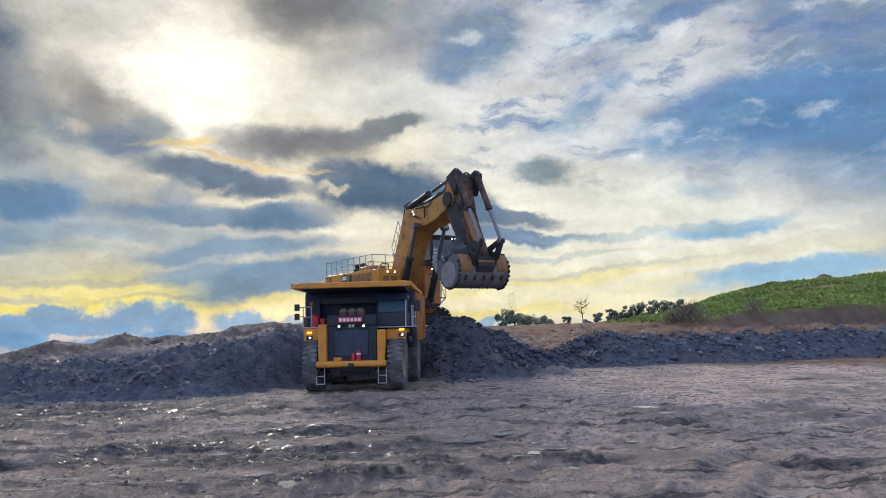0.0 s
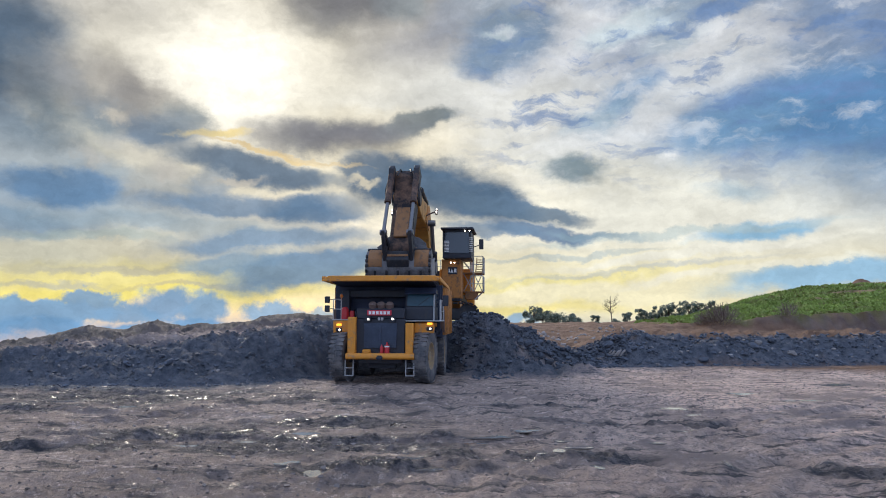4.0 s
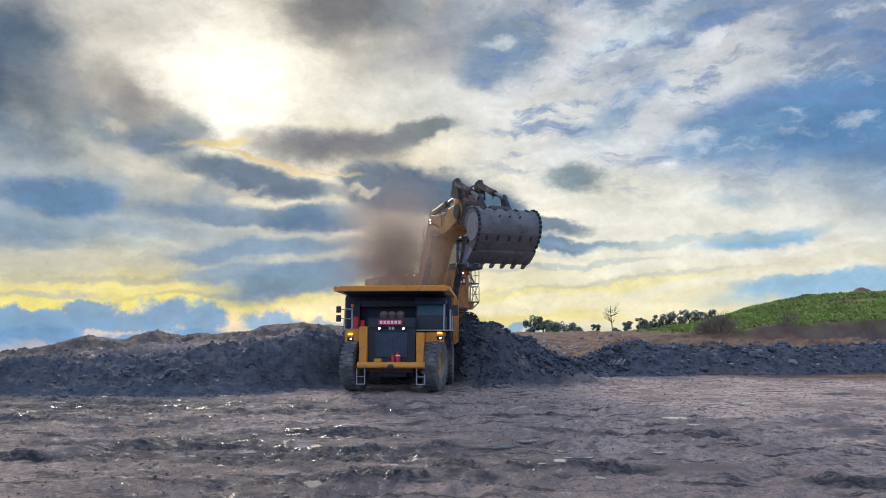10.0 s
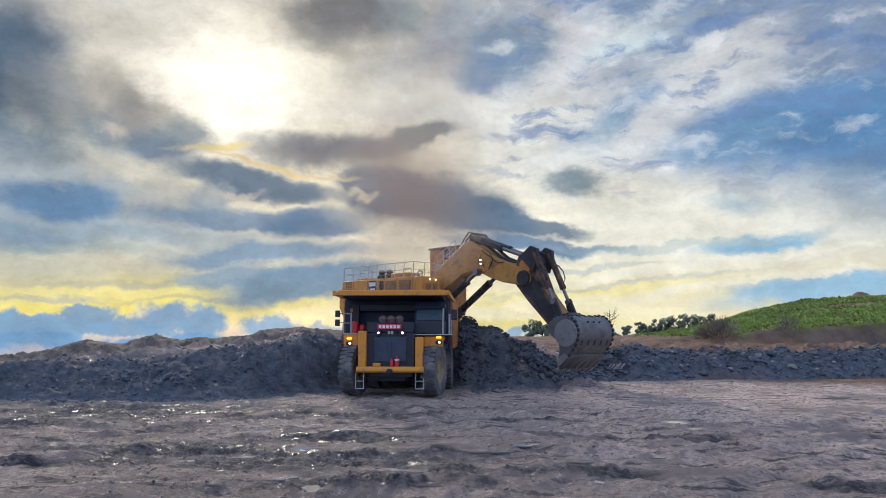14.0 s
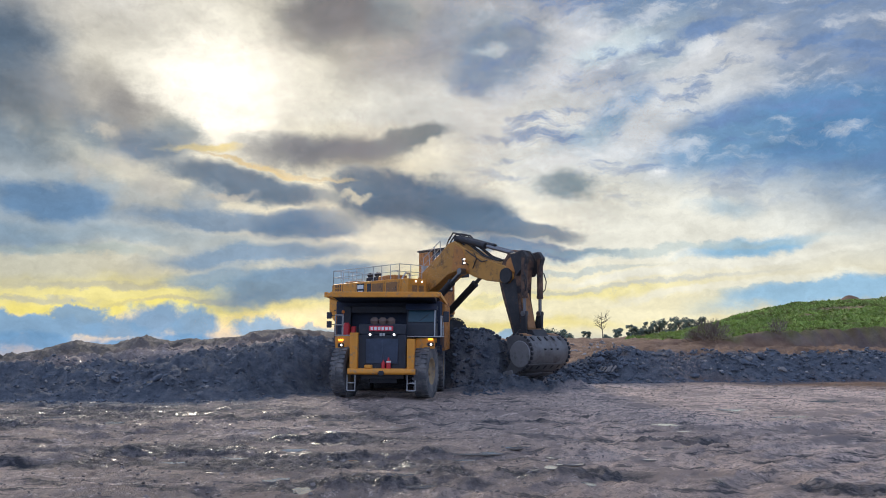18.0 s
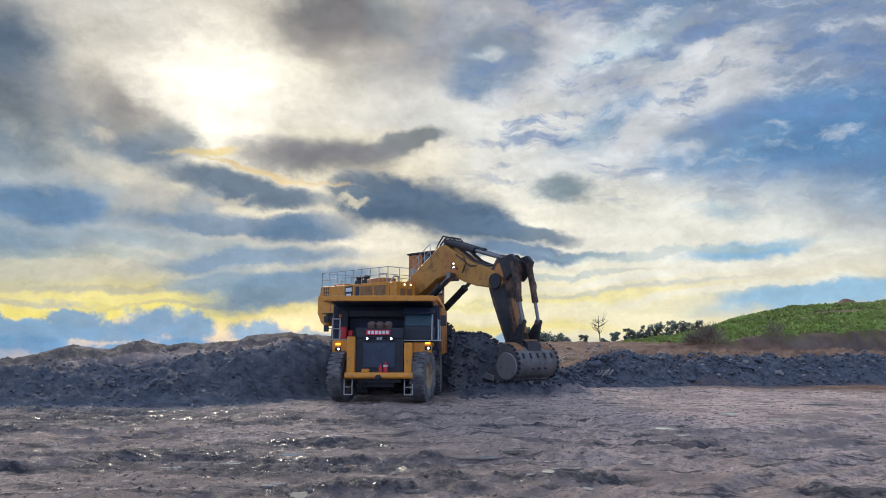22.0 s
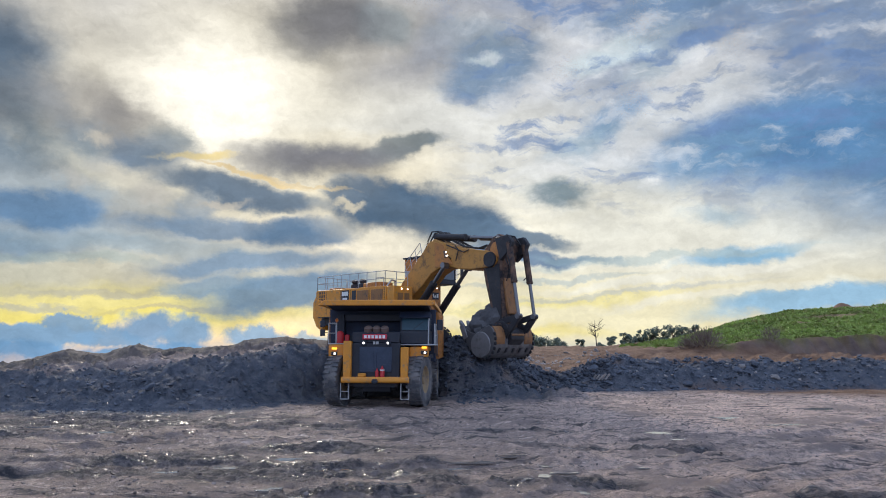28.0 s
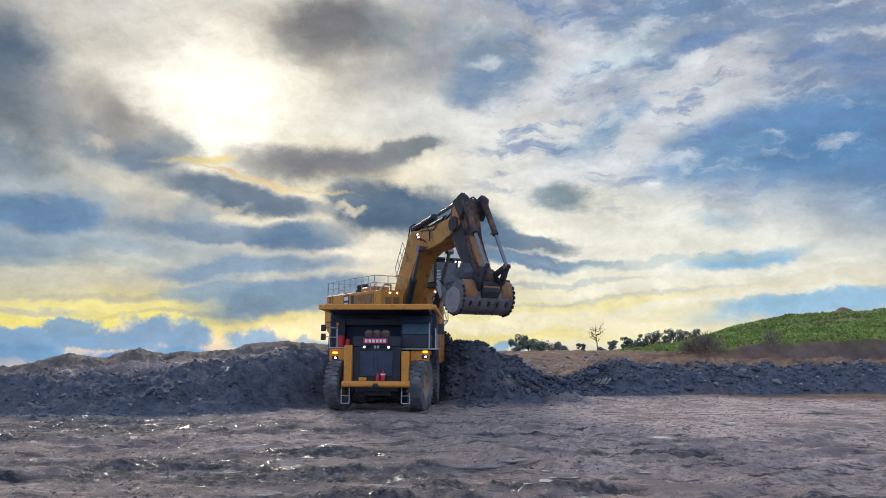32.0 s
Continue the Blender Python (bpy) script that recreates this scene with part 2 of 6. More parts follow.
cloud(-28.6, 13.1, 2.08, 1.52, -30, (118,128,146), .7, .9, 2)
cloud(-23.4, 16.2, 2.66, 1.80, -35, (150,148,146), .7, 1.1, 1)
cloud(-20.4, 14.3, 2.37, 0.97, -10, (132,140,158), .7, 1.0, 1)

cloud(30.5, 22.0, 6.5, 3.0, 0, (138,150,182), .7, .8, 1)
cloud(18.0, 24.2, 7.0, 1.3, 4, (124,146,184), .8, .6, 1)
# combed cirrus over the right of the sky
comb_map = wnode("ShaderNodeMapping")
wl.new(warped(flat, 0.22, (4.0, 3.0, 0.0), 5.0), comb_map.inputs[0])
comb_map.inputs["Rotation"].default_value = (0, 0, radians(-24))
comb_map.inputs["Scale"].default_value = (0.16, 0.5, 1)
comb_n = wnoise(comb_map.outputs[0], 1.0, 10.0, 0.62)
east_side = wnode("ShaderNodeMapRange")
east_side.interpolation_type = "SMOOTHSTEP"
wl.new(az, east_side.inputs["Value"])
east_side.inputs["From Min"].default_value, east_side.inputs["From Max"].default_value = -2, 8
for low, high, tone, strong in ((0.5, 0.68, (240, 242, 242), 0.5), (0.5, 0.36, (112, 142, 186), 0.75)):
    e = wnode("ShaderNodeMapRange")
    e.interpolation_type = "SMOOTHSTEP"
    wl.new(comb_n.outputs["Fac"], e.inputs["Value"])
    e.inputs["From Min"].default_value, e.inputs["From Max"].default_value, e.inputs["To Max"].default_value = low, high, strong
    high_up = wnode("ShaderNodeMapRange")
    wl.new(el, high_up.inputs["Value"])
    high_up.inputs["From Min"].default_value, high_up.inputs["From Max"].default_value = 8, 14
    lay = wnode("ShaderNodeMix")
    lay.data_type = "RGBA"
    wl.new(wmath("MULTIPLY", wmath("MULTIPLY", e.outputs[0], east_side.outputs[0]), high_up.outputs[0]), lay.inputs[0])
    wl.new(sky, lay.inputs[6])
    lay.inputs[7].default_value = lin(*tone)
    sky = lay.outputs[2]

# added fill: unseen sky behind the camera made brighter, to light surfaces facing it
back = wnode("ShaderNodeMapRange")
back.interpolation_type = "SMOOTHSTEP"
wl.new(wmath("ABSOLUTE", az), back.inputs["Value"])
back.inputs["From Min"].default_value, back.inputs["From Max"].default_value = 45, 95
up = wnode("ShaderNodeMapRange")
wl.new(el, up.inputs["Value"])
up.inputs["From Min"].default_value, up.inputs["From Max"].default_value = -1, 4
bm_ = wnode("ShaderNodeMix")
bm_.data_type = "RGBA"
wl.new(wmath("MULTIPLY", back.outputs[0], up.outputs[0]), bm_.inputs[0])
wl.new(sky, bm_.inputs[6])
bm_.inputs[7].default_value = lin(210, 234, 278)
sky = bm_.outputs[2]
# long streaks that fan up to the right
fan = wnode("ShaderNodeMapping")
wl.new(flat, fan.inputs[0])
fan.inputs["Rotation"].default_value = (0, 0, radians(-14))
fan.inputs["Scale"].default_value = (0.1, 0.4, 1)
fan_n = wnoise(fan.outputs[0], 1.0, 3.0, 0.5)
fr = wnode("ShaderNodeMapRange")
wl.new(fan_n.outputs["Fac"], fr.inputs["Value"])
fr.inputs["From Min"].default_value, fr.inputs["From Max"].default_value = 0.3, 0.7
fr.inputs["To Min"].default_value, fr.inputs["To Max"].default_value = 0.93, 1.08
sky = wvec("SCALE", sky)
wl.new(fr.outputs[0], wn[-1].inputs["Scale"])
# fine grain of the cloud deck
grain = wnoise(wvec("MULTIPLY", warps[1], (0.55, 1.0, 1.0)), 0.34, 9.0, 0.58)
gr = wnode("ShaderNodeMapRange")
wl.new(grain.outputs["Fac"], gr.inputs["Value"])
gr.inputs["From Min"].default_value, gr.inputs["From Max"].default_value = 0.25, 0.75
gr.inputs["To Min"].default_value, gr.inputs["To Max"].default_value = 0.76, 1.1
fine = wvec("SCALE", sky)
wl.new(gr.outputs[0], wn[-1].inputs["Scale"])
# torn tufts inside the clouds
tuft = wnoise(wvec("MULTIPLY", warps[2], (0.6, 1.0, 1.0)), 1.1, 8.0, 0.66)
tr = wnode("ShaderNodeMapRange")
wl.new(tuft.outputs["Fac"], tr.inputs["Value"])
tr.inputs["From Min"].default_value, tr.inputs["From Max"].default_value = 0.3, 0.7
tr.inputs["To Min"].default_value, tr.inputs["To Max"].default_value = 0.88, 1.07
fine = wvec("SCALE", fine)
wl.new(tr.outputs[0], wn[-1].inputs["Scale"])
bg = wnode("ShaderNodeBackground")
wl.new(fine, bg.inputs[0])
bg.inputs[1].default_value = 1.0
out = wnode("ShaderNodeOutputWorld")
wl.new(bg.outputs[0], out.inputs[0])

sun_data = bpy.data.lights.new("sun", "SUN")
sun_data.energy, sun_data.angle, sun_data.color = 2.7, radians(12.0), (1.0, 0.88, 0.7)
sun = new("sun", sun_data)
sun.matrix_basis = look((0, 0, 60), Vector((0, 0, 60)) - Vector((math.sin(radians(SUN_AZ)) * math.cos(radians(SUN_EL)),
                        math.cos(radians(SUN_AZ)) * math.cos(radians(SUN_EL)), math.sin(radians(SUN_EL)))))

# ---- materials ----


def material(name, base, rough=0.7, metal=0.0, vary=0.25, scale=2.0, bump=0.0, bump_scale=20.0, dirt=None, dirt_amount=0.0, glow=0.0,
             per_object=0.0, spec=0.5):
    """A painted, metal, earth or rubber surface: patches at one scale, grain at a finer one, relief, and dirt over it."""
    m = bpy.data.materials.new(name)
    m.use_nodes = True
    n, l = m.node_tree.nodes, m.node_tree.links
    b = n["Principled BSDF"]
    co = n.new("ShaderNodeTexCoord")
    big, small = n.new("ShaderNodeTexNoise"), n.new("ShaderNodeTexNoise")
    for t, s, d in ((big, scale, 5.0), (small, scale * 9, 6.0)):
        l.new(co.outputs["Object"], t.inputs["Vector"])
        t.inputs["Scale"].default_value, t.inputs["Detail"].default_value, t.inputs["Roughness"].default_value = s, d, 0.62
    tone = n.new("ShaderNodeMath")
    tone.operation = "MULTIPLY_ADD"
    l.new(small.outputs["Fac"], tone.inputs[0])
    tone.inputs[1].default_value = 0.5
    l.new(big.outputs["Fac"], tone.inputs[2])
    r = n.new("ShaderNodeMapRange")
    l.new(tone.outputs[0], r.inputs["Value"])
    r.inputs["From Min"].default_value, r.inputs["From Max"].default_value = 0.45, 1.05
    r.inputs["To Min"].default_value, r.inputs["To Max"].default_value = 1 - vary, 1 + vary
    col = n.new("ShaderNodeVectorMath")
    col.operation = "SCALE"
    col.inputs[0].default_value = base
    l.new(r.outputs[0], col.inputs["Scale"])
    colour = col.outputs[0]
    if per_object:
        info = n.new("ShaderNodeObjectInfo")
        rr = n.new("ShaderNodeMapRange")
        l.new(info.outputs["Random"], rr.inputs["Value"])
        rr.inputs["To Min"].default_value, rr.inputs["To Max"].default_value = 1 - per_object, 1 + per_object
        c2 = n.new("ShaderNodeVectorMath")
        c2.operation = "SCALE"
        l.new(colour, c2.inputs[0])
        l.new(rr.outputs[0], c2.inputs["Scale"])
        colour = c2.outputs[0]
    if dirt:
        dn = n.new("ShaderNodeTexNoise")
        l.new(co.outputs["Object"], dn.inputs["Vector"])
        dn.inputs["Scale"].default_value, dn.inputs["Detail"].default_value, dn.inputs["Roughness"].default_value = scale * 1.7, 8.0, 0.7
        dr = n.new("ShaderNodeMapRange")
        l.new(dn.outputs["Fac"], dr.inputs["Value"])
        dr.inputs["From Min"].default_value, dr.inputs["From Max"].default_value = 0.62 - 0.35 * dirt_amount, 0.75 - 0.2 * dirt_amount
        mx = n.new("ShaderNodeMix")
        mx.data_type = "RGBA"
        l.new(dr.outputs[0], mx.inputs[0])
        l.new(colour, mx.inputs[6])
        mx.inputs[7].default_value = (*dirt, 1)
        colour = mx.outputs[2]
        rm = n.new("ShaderNodeMapRange")
        l.new(dr.outputs[0], rm.inputs["Value"])
        rm.inputs["To Min"].default_value, rm.inputs["To Max"].default_value = rough, 0.92
        l.new(rm.outputs[0], b.inputs["Roughness"])
    else:
        b.inputs["Roughness"].default_value = rough
    l.new(colour, b.inputs["Base Color"])
    b.inputs["Metallic"].default_value = metal
    b.inputs["Specular IOR Level"].default_value = spec
    if bump:
        bn = n.new("ShaderNodeTexNoise")
        l.new(co.outputs["Object"], bn.inputs["Vector"])
        bn.inputs["Scale"].default_value, bn.inputs["Detail"].default_value = bump_scale, 8.0
        bu = n.new("ShaderNodeBump")
        bu.inputs["Distance"].default_value, bu.inputs["Strength"].default_value = bump, 0.8
        l.new(bn.outputs["Fac"], bu.inputs["Height"])
        l.new(bu.outputs[0], b.inputs["Normal"])
    if glow:
        b.inputs["Emission Color"].default_value = (*base, 1)
        b.inputs["Emission Strength"].default_value = glow
    return m


DUST = (0.24, 0.19, 0.15)
yellow = material("yellow paint", (0.68, 0.27, 0.028), 0.5, vary=0.12, dirt=DUST, dirt_amount=0.25)
orange = material("sun-faded yellow paint", (0.5, 0.2, 0.045), 0.55, vary=0.15, dirt=(0.12, 0.09, 0.07), dirt_amount=0.3)
boom_paint = material("scuffed boom paint", (0.5, 0.235, 0.045), 0.55, vary=0.2, scale=0.8, dirt=(0.1, 0.075, 0.06), dirt_amount=0.3)
# stick colour holds grease and dirt, plus the darkness of its backlit side
stick_paint = material("greasy backlit-dark stick paint", (0.2, 0.105, 0.06), 0.6, vary=0.35, scale=0.8, dirt=(0.025, 0.024, 0.028), dirt_amount=0.75)
dark_steel = material("greasy dark steel", (0.035, 0.035, 0.04), 0.6, 0.3, 0.4, dirt=(0.1, 0.08, 0.07), dirt_amount=0.2)
black = material("black paint", (0.02, 0.025, 0.038), 0.55, 0.0, 0.3, dirt=(0.06, 0.055, 0.055), dirt_amount=0.2)
# the bluish shade under the canopy and on the body front is in this colour
bed_steel = material("shade-darkened truck body paint", (0.022, 0.034, 0.068), 0.65, 0.0, 0.3, 1.0, dirt=(0.05, 0.05, 0.06), dirt_amount=0.2)
worn_steel = material("worn bare steel", (0.155, 0.153, 0.158), 0.5, 0.3, 0.3, 0.7, 0.01, 12, dirt=(0.11, 0.095, 0.09), dirt_amount=0.4)
side_steel = material("scuffed bucket side plate", (0.12, 0.117, 0.12), 0.55, 0.3, 0.3, 0.8, dirt=(0.2, 0.185, 0.17), dirt_amount=0.25)
disc_steel = material("scoured plate", (0.25, 0.245, 0.25), 0.5, 0.3, 0.2, 0.8, dirt=(0.15, 0.13, 0.12), dirt_amount=0.2)
chrome = material("cylinder rod chrome", (0.2, 0.2, 0.21), 0.42, 1.0, 0.05)
grey_metal = material("grey galvanised metal", (0.42, 0.43, 0.44), 0.5, 0.4, 0.15)
rubber = material("dusty tyre rubber", (0.085, 0.088, 0.098), 0.9, 0, 0.3, 1.2, dirt=(0.2, 0.187, 0.18), dirt_amount=0.55, bump=0.01)
rim_paint = material("dusty rim paint", (0.34, 0.24, 0.12), 0.7, 0, 0.2, dirt=DUST, dirt_amount=0.6)
grille_mat = material("radiator grille", (0.05, 0.067, 0.105), 0.6, 0.2, 0.3)
red_paint = material("red paint", (0.5, 0.02, 0.025), 0.45, 0, 0.15)
plate_red = material("red number board", (0.62, 0.03, 0.06), 0.5, 0, 0.1)
white_paint = material("white paint", (0.75, 0.75, 0.73), 0.5, 0, 0.1)
tan = material("tan dusty covers", (0.14, 0.095, 0.08), 0.8, 0, 0.2)
panel_brown = material("faded brown panel", (0.3, 0.14, 0.05), 0.6, 0, 0.15, dirt=(0.13, 0.09, 0.07), dirt_amount=0.3)
hose = material("black hose", (0.02, 0.02, 0.022), 0.5, 0, 0.2)
lamp_white = material("lit lamp", (1.0, 0.93, 0.8), 0.3, glow=3.0)
amber_cap = material("orange plastic", (0.6, 0.16, 0.02), 0.4, 0, 0.1)
lamp_amber = material("amber lamp", (1.0, 0.42, 0.03), 0.3, glow=2.0)
glass = material("dark tinted glass", (0.03, 0.045, 0.06), 0.06, 0.0, 0.05, spec=0.9)
windscreen = material("sky-lit windscreen", (0.03, 0.07, 0.095), 0.3, 0.0, 0.2, spec=0.35)
rock_mat = material("broken dark rock", (0.085, 0.098, 0.124), 0.85, 0, 0.45, 0.9, 0.05, 6, dirt=(0.19, 0.155, 0.13), dirt_amount=0.12, per_object=0.35)
pale_rock = material("pale broken rock", (0.27, 0.245, 0.23), 0.85, 0, 0.35, 0.9, 0.05, 6, per_object=0.25)
load_mat = material("dug overburden", (0.085, 0.083, 0.088), 0.9, 0, 0.4, 1.2, 0.06, 5)
bark = material("bark", (0.13, 0.1, 0.08), 0.9, 0, 0.3)
leaf = material("dark tree leaves", (0.155, 0.185, 0.13), 0.7, 0, 0.4, 0.6)
leaf_far = material("bright grass and scrub", (0.25, 0.325, 0.068), 0.75, 0, 0.5, 0.22, dirt=(0.2, 0.15, 0.07), dirt_amount=0.3)
scrub_mat = material("dry brown scrub", (0.2, 0.15, 0.125), 0.9, 0, 0.3, 0.6)
dry_leaf = material("dry sparse leaves", (0.2, 0.15, 0.06), 0.8, 0, 0.3)
dust_mat = material("airborne dust", (0.58, 0.48, 0.41), 1.0, 0, 0.1)
dn = dust_mat.node_tree.nodes
thin = dn.new("ShaderNodeBsdfTranslucent")
thin.inputs[0].default_value = (0.62, 0.48, 0.38, 1)
half = dn.new("ShaderNodeMixShader")
half.inputs[0].default_value = 0.5
dust_mat.node_tree.links.new(dn["Principled BSDF"].outputs[0], half.inputs[1])
dust_mat.node_tree.links.new(thin.outputs[0], half.inputs[2])
dust_mat.node_tree.links.new(half.outputs[0], dn["Material Output"].inputs[0])
water = material("muddy rain water", (0.2, 0.18, 0.165), 0.05, 0, 0.2, 1.5, 0.004, 5, spec=0.9)
clod_mat = material("dried mud clods", (0.2, 0.165, 0.15), 0.92, 0, 0.4, 0.8, 0.02, 20)

# ---- mesh helpers ----


def box(x0, x1, y0, y1, z0, z1, bevel=0.02):
    """A box with chamfered edges."""
    bm = bmesh.new()
    bmesh.ops.create_cube(bm, size=1.0, matrix=Matrix.LocRotScale(((x0 + x1) / 2, (y0 + y1) / 2, (z0 + z1) / 2), None, (abs(x1 - x0), abs(y1 - y0), abs(z1 - z0))))
    if bevel:
        bmesh.ops.bevel(bm, geom=bm.edges[:], offset=min(bevel, 0.3 * min(abs(x1 - x0), abs(y1 - y0), abs(z1 - z0))), segments=1, affect="EDGES")
    return take(bm)


def take(bm):
    bm.verts.index_update()
    got = [v.co.copy() for v in bm.verts], [[v.index for v in f.verts] for f in bm.faces]
    bm.free()
    return got


def prism(outline, a0, a1, axis="x", bevel=0.0):
    """An outline pushed from a0 to a1 along an axis; for x the outline is (y, z), for y it is (x, z), for z it is (x, y)."""
    put = {"x": lambda p, a: (a, p[0], p[1]), "y": lambda p, a: (p[0], a, p[1]), "z": lambda p, a: (p[0], p[1], a)}[axis]
    bm = bmesh.new()
    lo = [bm.verts.new(put(p, a0)) for p in outline]
    hi = [bm.verts.new(put(p, a1)) for p in outline]
    k = len(outline)
    bm.faces.new(lo)
    bm.faces.new(hi[::-1])
    for i in range(k):
        bm.faces.new((lo[i], hi[i], hi[(i + 1) % k], lo[(i + 1) % k]))
    bmesh.ops.recalc_face_normals(bm, faces=bm.faces[:])
    if bevel:
        bmesh.ops.bevel(bm, geom=bm.edges[:], offset=bevel, segments=1, affect="EDGES")
    return take(bm)


def lathe(profile, centre, axis, n=20):
    """A profile of (along, radius) turned round an axis through centre."""
    c, w = Vector(centre), Vector(axis).normalized()
    u = w.orthogonal().normalized()
    v = w.cross(u)
    verts, faces = [], []
    for a, r in profile:
        for i in range(n):
            t = 2 * math.pi * i / n
            verts.append(c + w * a + (u * math.cos(t) + v * math.sin(t)) * r)
    for k in range(len(profile) - 1):
        for i in range(n):
            j = (i + 1) % n
            faces.append([k * n + i, k * n + j, (k + 1) * n + j, (k + 1) * n + i])
    faces.append(list(range(n))[::-1])
    faces.append([(len(profile) - 1) * n + i for i in range(n)])
    return verts, faces


def tube(p, q, r, n=8, r2=None):
    p, q = Vector(p), Vector(q)
    return lathe([(0, r), ((q - p).length, r if r2 is None else r2)], p, q - p, n)


def pipe(points, r, n=6):
    """A bent rod through the points."""
    return join([tube(a, b, r, n) for a, b in zip(points, points[1:])])


def join(shapes):
    verts, faces = [], []
    for v, f in shapes:
        k = len(verts)
        verts += v
        faces += [[i + k for i in face] for face in f]
    return verts, faces


def moved(shape, m):
    return [m @ Vector(v) for v in shape[0]], shape[1]


def part(name, shapes, mat, parent=None, label="", smooth=40):
    """Links shapes as ONE mesh object under a thing or a part."""
    verts, faces = join(shapes) if isinstance(shapes, list) else shapes
    me = bpy.data.meshes.new(name)
    me.from_pydata([tuple(v) for v in verts], [], faces)
    me.materials.append(mat)
    if smooth:
        me.polygons.foreach_set("use_smooth", [True] * len(me.polygons))
        me.set_sharp_from_angle(angle=radians(smooth))
    ob = new(name, me)
    if parent:
        ob.parent = parent
    if label:
        tagged(ob, label)
    return ob


def twin(ob, m):
    """Another part on the same mesh, at the pose m, under the same parent."""
    o = new(ob.name.split(".")[0], ob.data)
    o.parent, o.matrix_basis = ob.parent, m
    if "label" in ob:
        o["label"] = ob["label"]
    return o


def holder(name, label, category, group="", m=None):
    ob = tagged(new(name), label, category, group)
    if m is not None:
        ob.matrix_basis = m
    return ob


# ---- the ground: one sheet from the camera to the horizon ----
rng = np.random.default_rng(7)
LAT = rng.random((256, 256))


def value_noise(x, y):
    xi, yi = np.floor(x).astype(int), np.floor(y).astype(int)
    fx, fy = x - xi, y - yi
    fx, fy = fx * fx * (3 - 2 * fx), fy * fy * (3 - 2 * fy)
    g = lambda a, b: LAT[a % 256, b % 256]
    return (g(xi, yi) * (1 - fx) + g(xi + 1, yi) * fx) * (1 - fy) + (g(xi, yi + 1) * (1 - fx) + g(xi + 1, yi + 1) * fx) * fy - 0.5


def fbm(x, y, octaves=4, gain=0.55):
    total, a = 0.0, 1.0
    for o in range(octaves):
        total = total + a * value_noise(x * 2 ** o + 17.3 * o, y * 2 ** o - 9.1 * o)
        a *= gain
    return total


# The lie of the land by bearing (degrees): where the flat pit floor ends, the top of the bank, the ridge or plateau behind it,
# the scarp and the far ridge. Distances are straight ahead, heights in metres.
BEAR = [-34, -29, -25.6, -23.3, -21.2, -19.4, -15, -13.8, -10.9, -8.8, -6, -3, 0, 1.5, 3, 5, 7, 9, 11, 13.5, 18, 22, 26, 30, 34]
FOOT = [36.5, 36.5, 36.3, 36.2, 36, 36.2, 37.5, 38.5, 41, 43, 45.2, 46.3, 46.0, 44.6, 44.4, 44.4, 46.4, 48.6, 50.2, 50.6, 51.5, 52.3, 53, 53.5, 54]
BANK_Y = [41, 41, 41.5, 41.7, 42, 42.2, 43, 43.6, 45.5, 46.5, 48, 48.4, 48.4, 47.2, 45.8, 45.8, 50.5, 53, 53.5, 54.6, 56, 56.5, 57, 57.5, 58]
BANK_Z = [1.0, 1.25, 1.4, 1.5, 1.6, 1.7, 2.1, 2.2, 2.6, 2.9, 2.8, 2.76, 3.0, 3.5, 3.4, 2.7, 1.8, 0.95, 1.1, 2.1, 1.8, 1.7, 1.65, 1.65, 1.7]
RIDGE_Y = [60, 60, 60, 60, 60, 60, 60, 60, 60, 60, 60, 60, 60, 60, 60, 60, 61, 62, 63, 65, 72, 74, 76.4, 76.6, 76.6]
RIDGE_Z = [0.9, 1.5, 2.55, 2.3, 3.05, 2.6, 2.85, 3.3, 3.55, 3.5, 3.0, 2.8, 2.8, 2.8, 2.8, 2.2, 1.6, 1.2, 1.4, 2.0, 2.0, 2.0, 1.9, 1.9, 1.9]
SCARP_Y = [75, 75, 75, 75, 75, 75, 75, 75, 75, 75, 80, 85, 85, 85, 85, 85, 85, 85, 85, 84, 80, 77.5, 77.5, 77.5, 77.5]
SCARP_Z = [-1, -1, -1, -1, -1, -1, 0, 0, 1, 1, 2, 2.4, 2.4, 2.4, 2.4, 2.4, 2.2, 2.2, 2.3, 2.5, 2.9, 3.3, 3.7, 4.2, 4.3]
FAR_Z = [-6, -6, -6, -6, -6, -6, -4, -3, 0, 1, 2.2, 2.5, 2.5, 2.5, 2.5, 2.5, 2.5, 2.5, 2.55, 2.7, 3.5, 5.9, 8.1, 8.9, 9.2]


# rain puddles: centre and half-widths
NEAR_PUDDLES = [(-4.5, 24.1, 0.23, 0.4), (-3.9, 21.5, 0.32, 0.26), (-3.5, 16.6, 0.21, 0.19), (-2.7, 15.6, 0.2, 0.33), (-0.8, 16.9, 0.25, 0.19), (-1.2, 18.0, 0.2, 0.18), (-6.2, 24.1, 0.2, 0.27), (-5.3, 20.0, 0.27, 0.23), (-11.6, 27.2, 0.31, 0.43), (2.5, 18.1, 0.3, 0.34), (3.2, 19.1, 0.29, 0.21), (3.2, 16.1, 0.14, 0.18), (8.5, 27.6, 0.33, 0.35), (8.8, 25.6, 0.25, 0.3)]
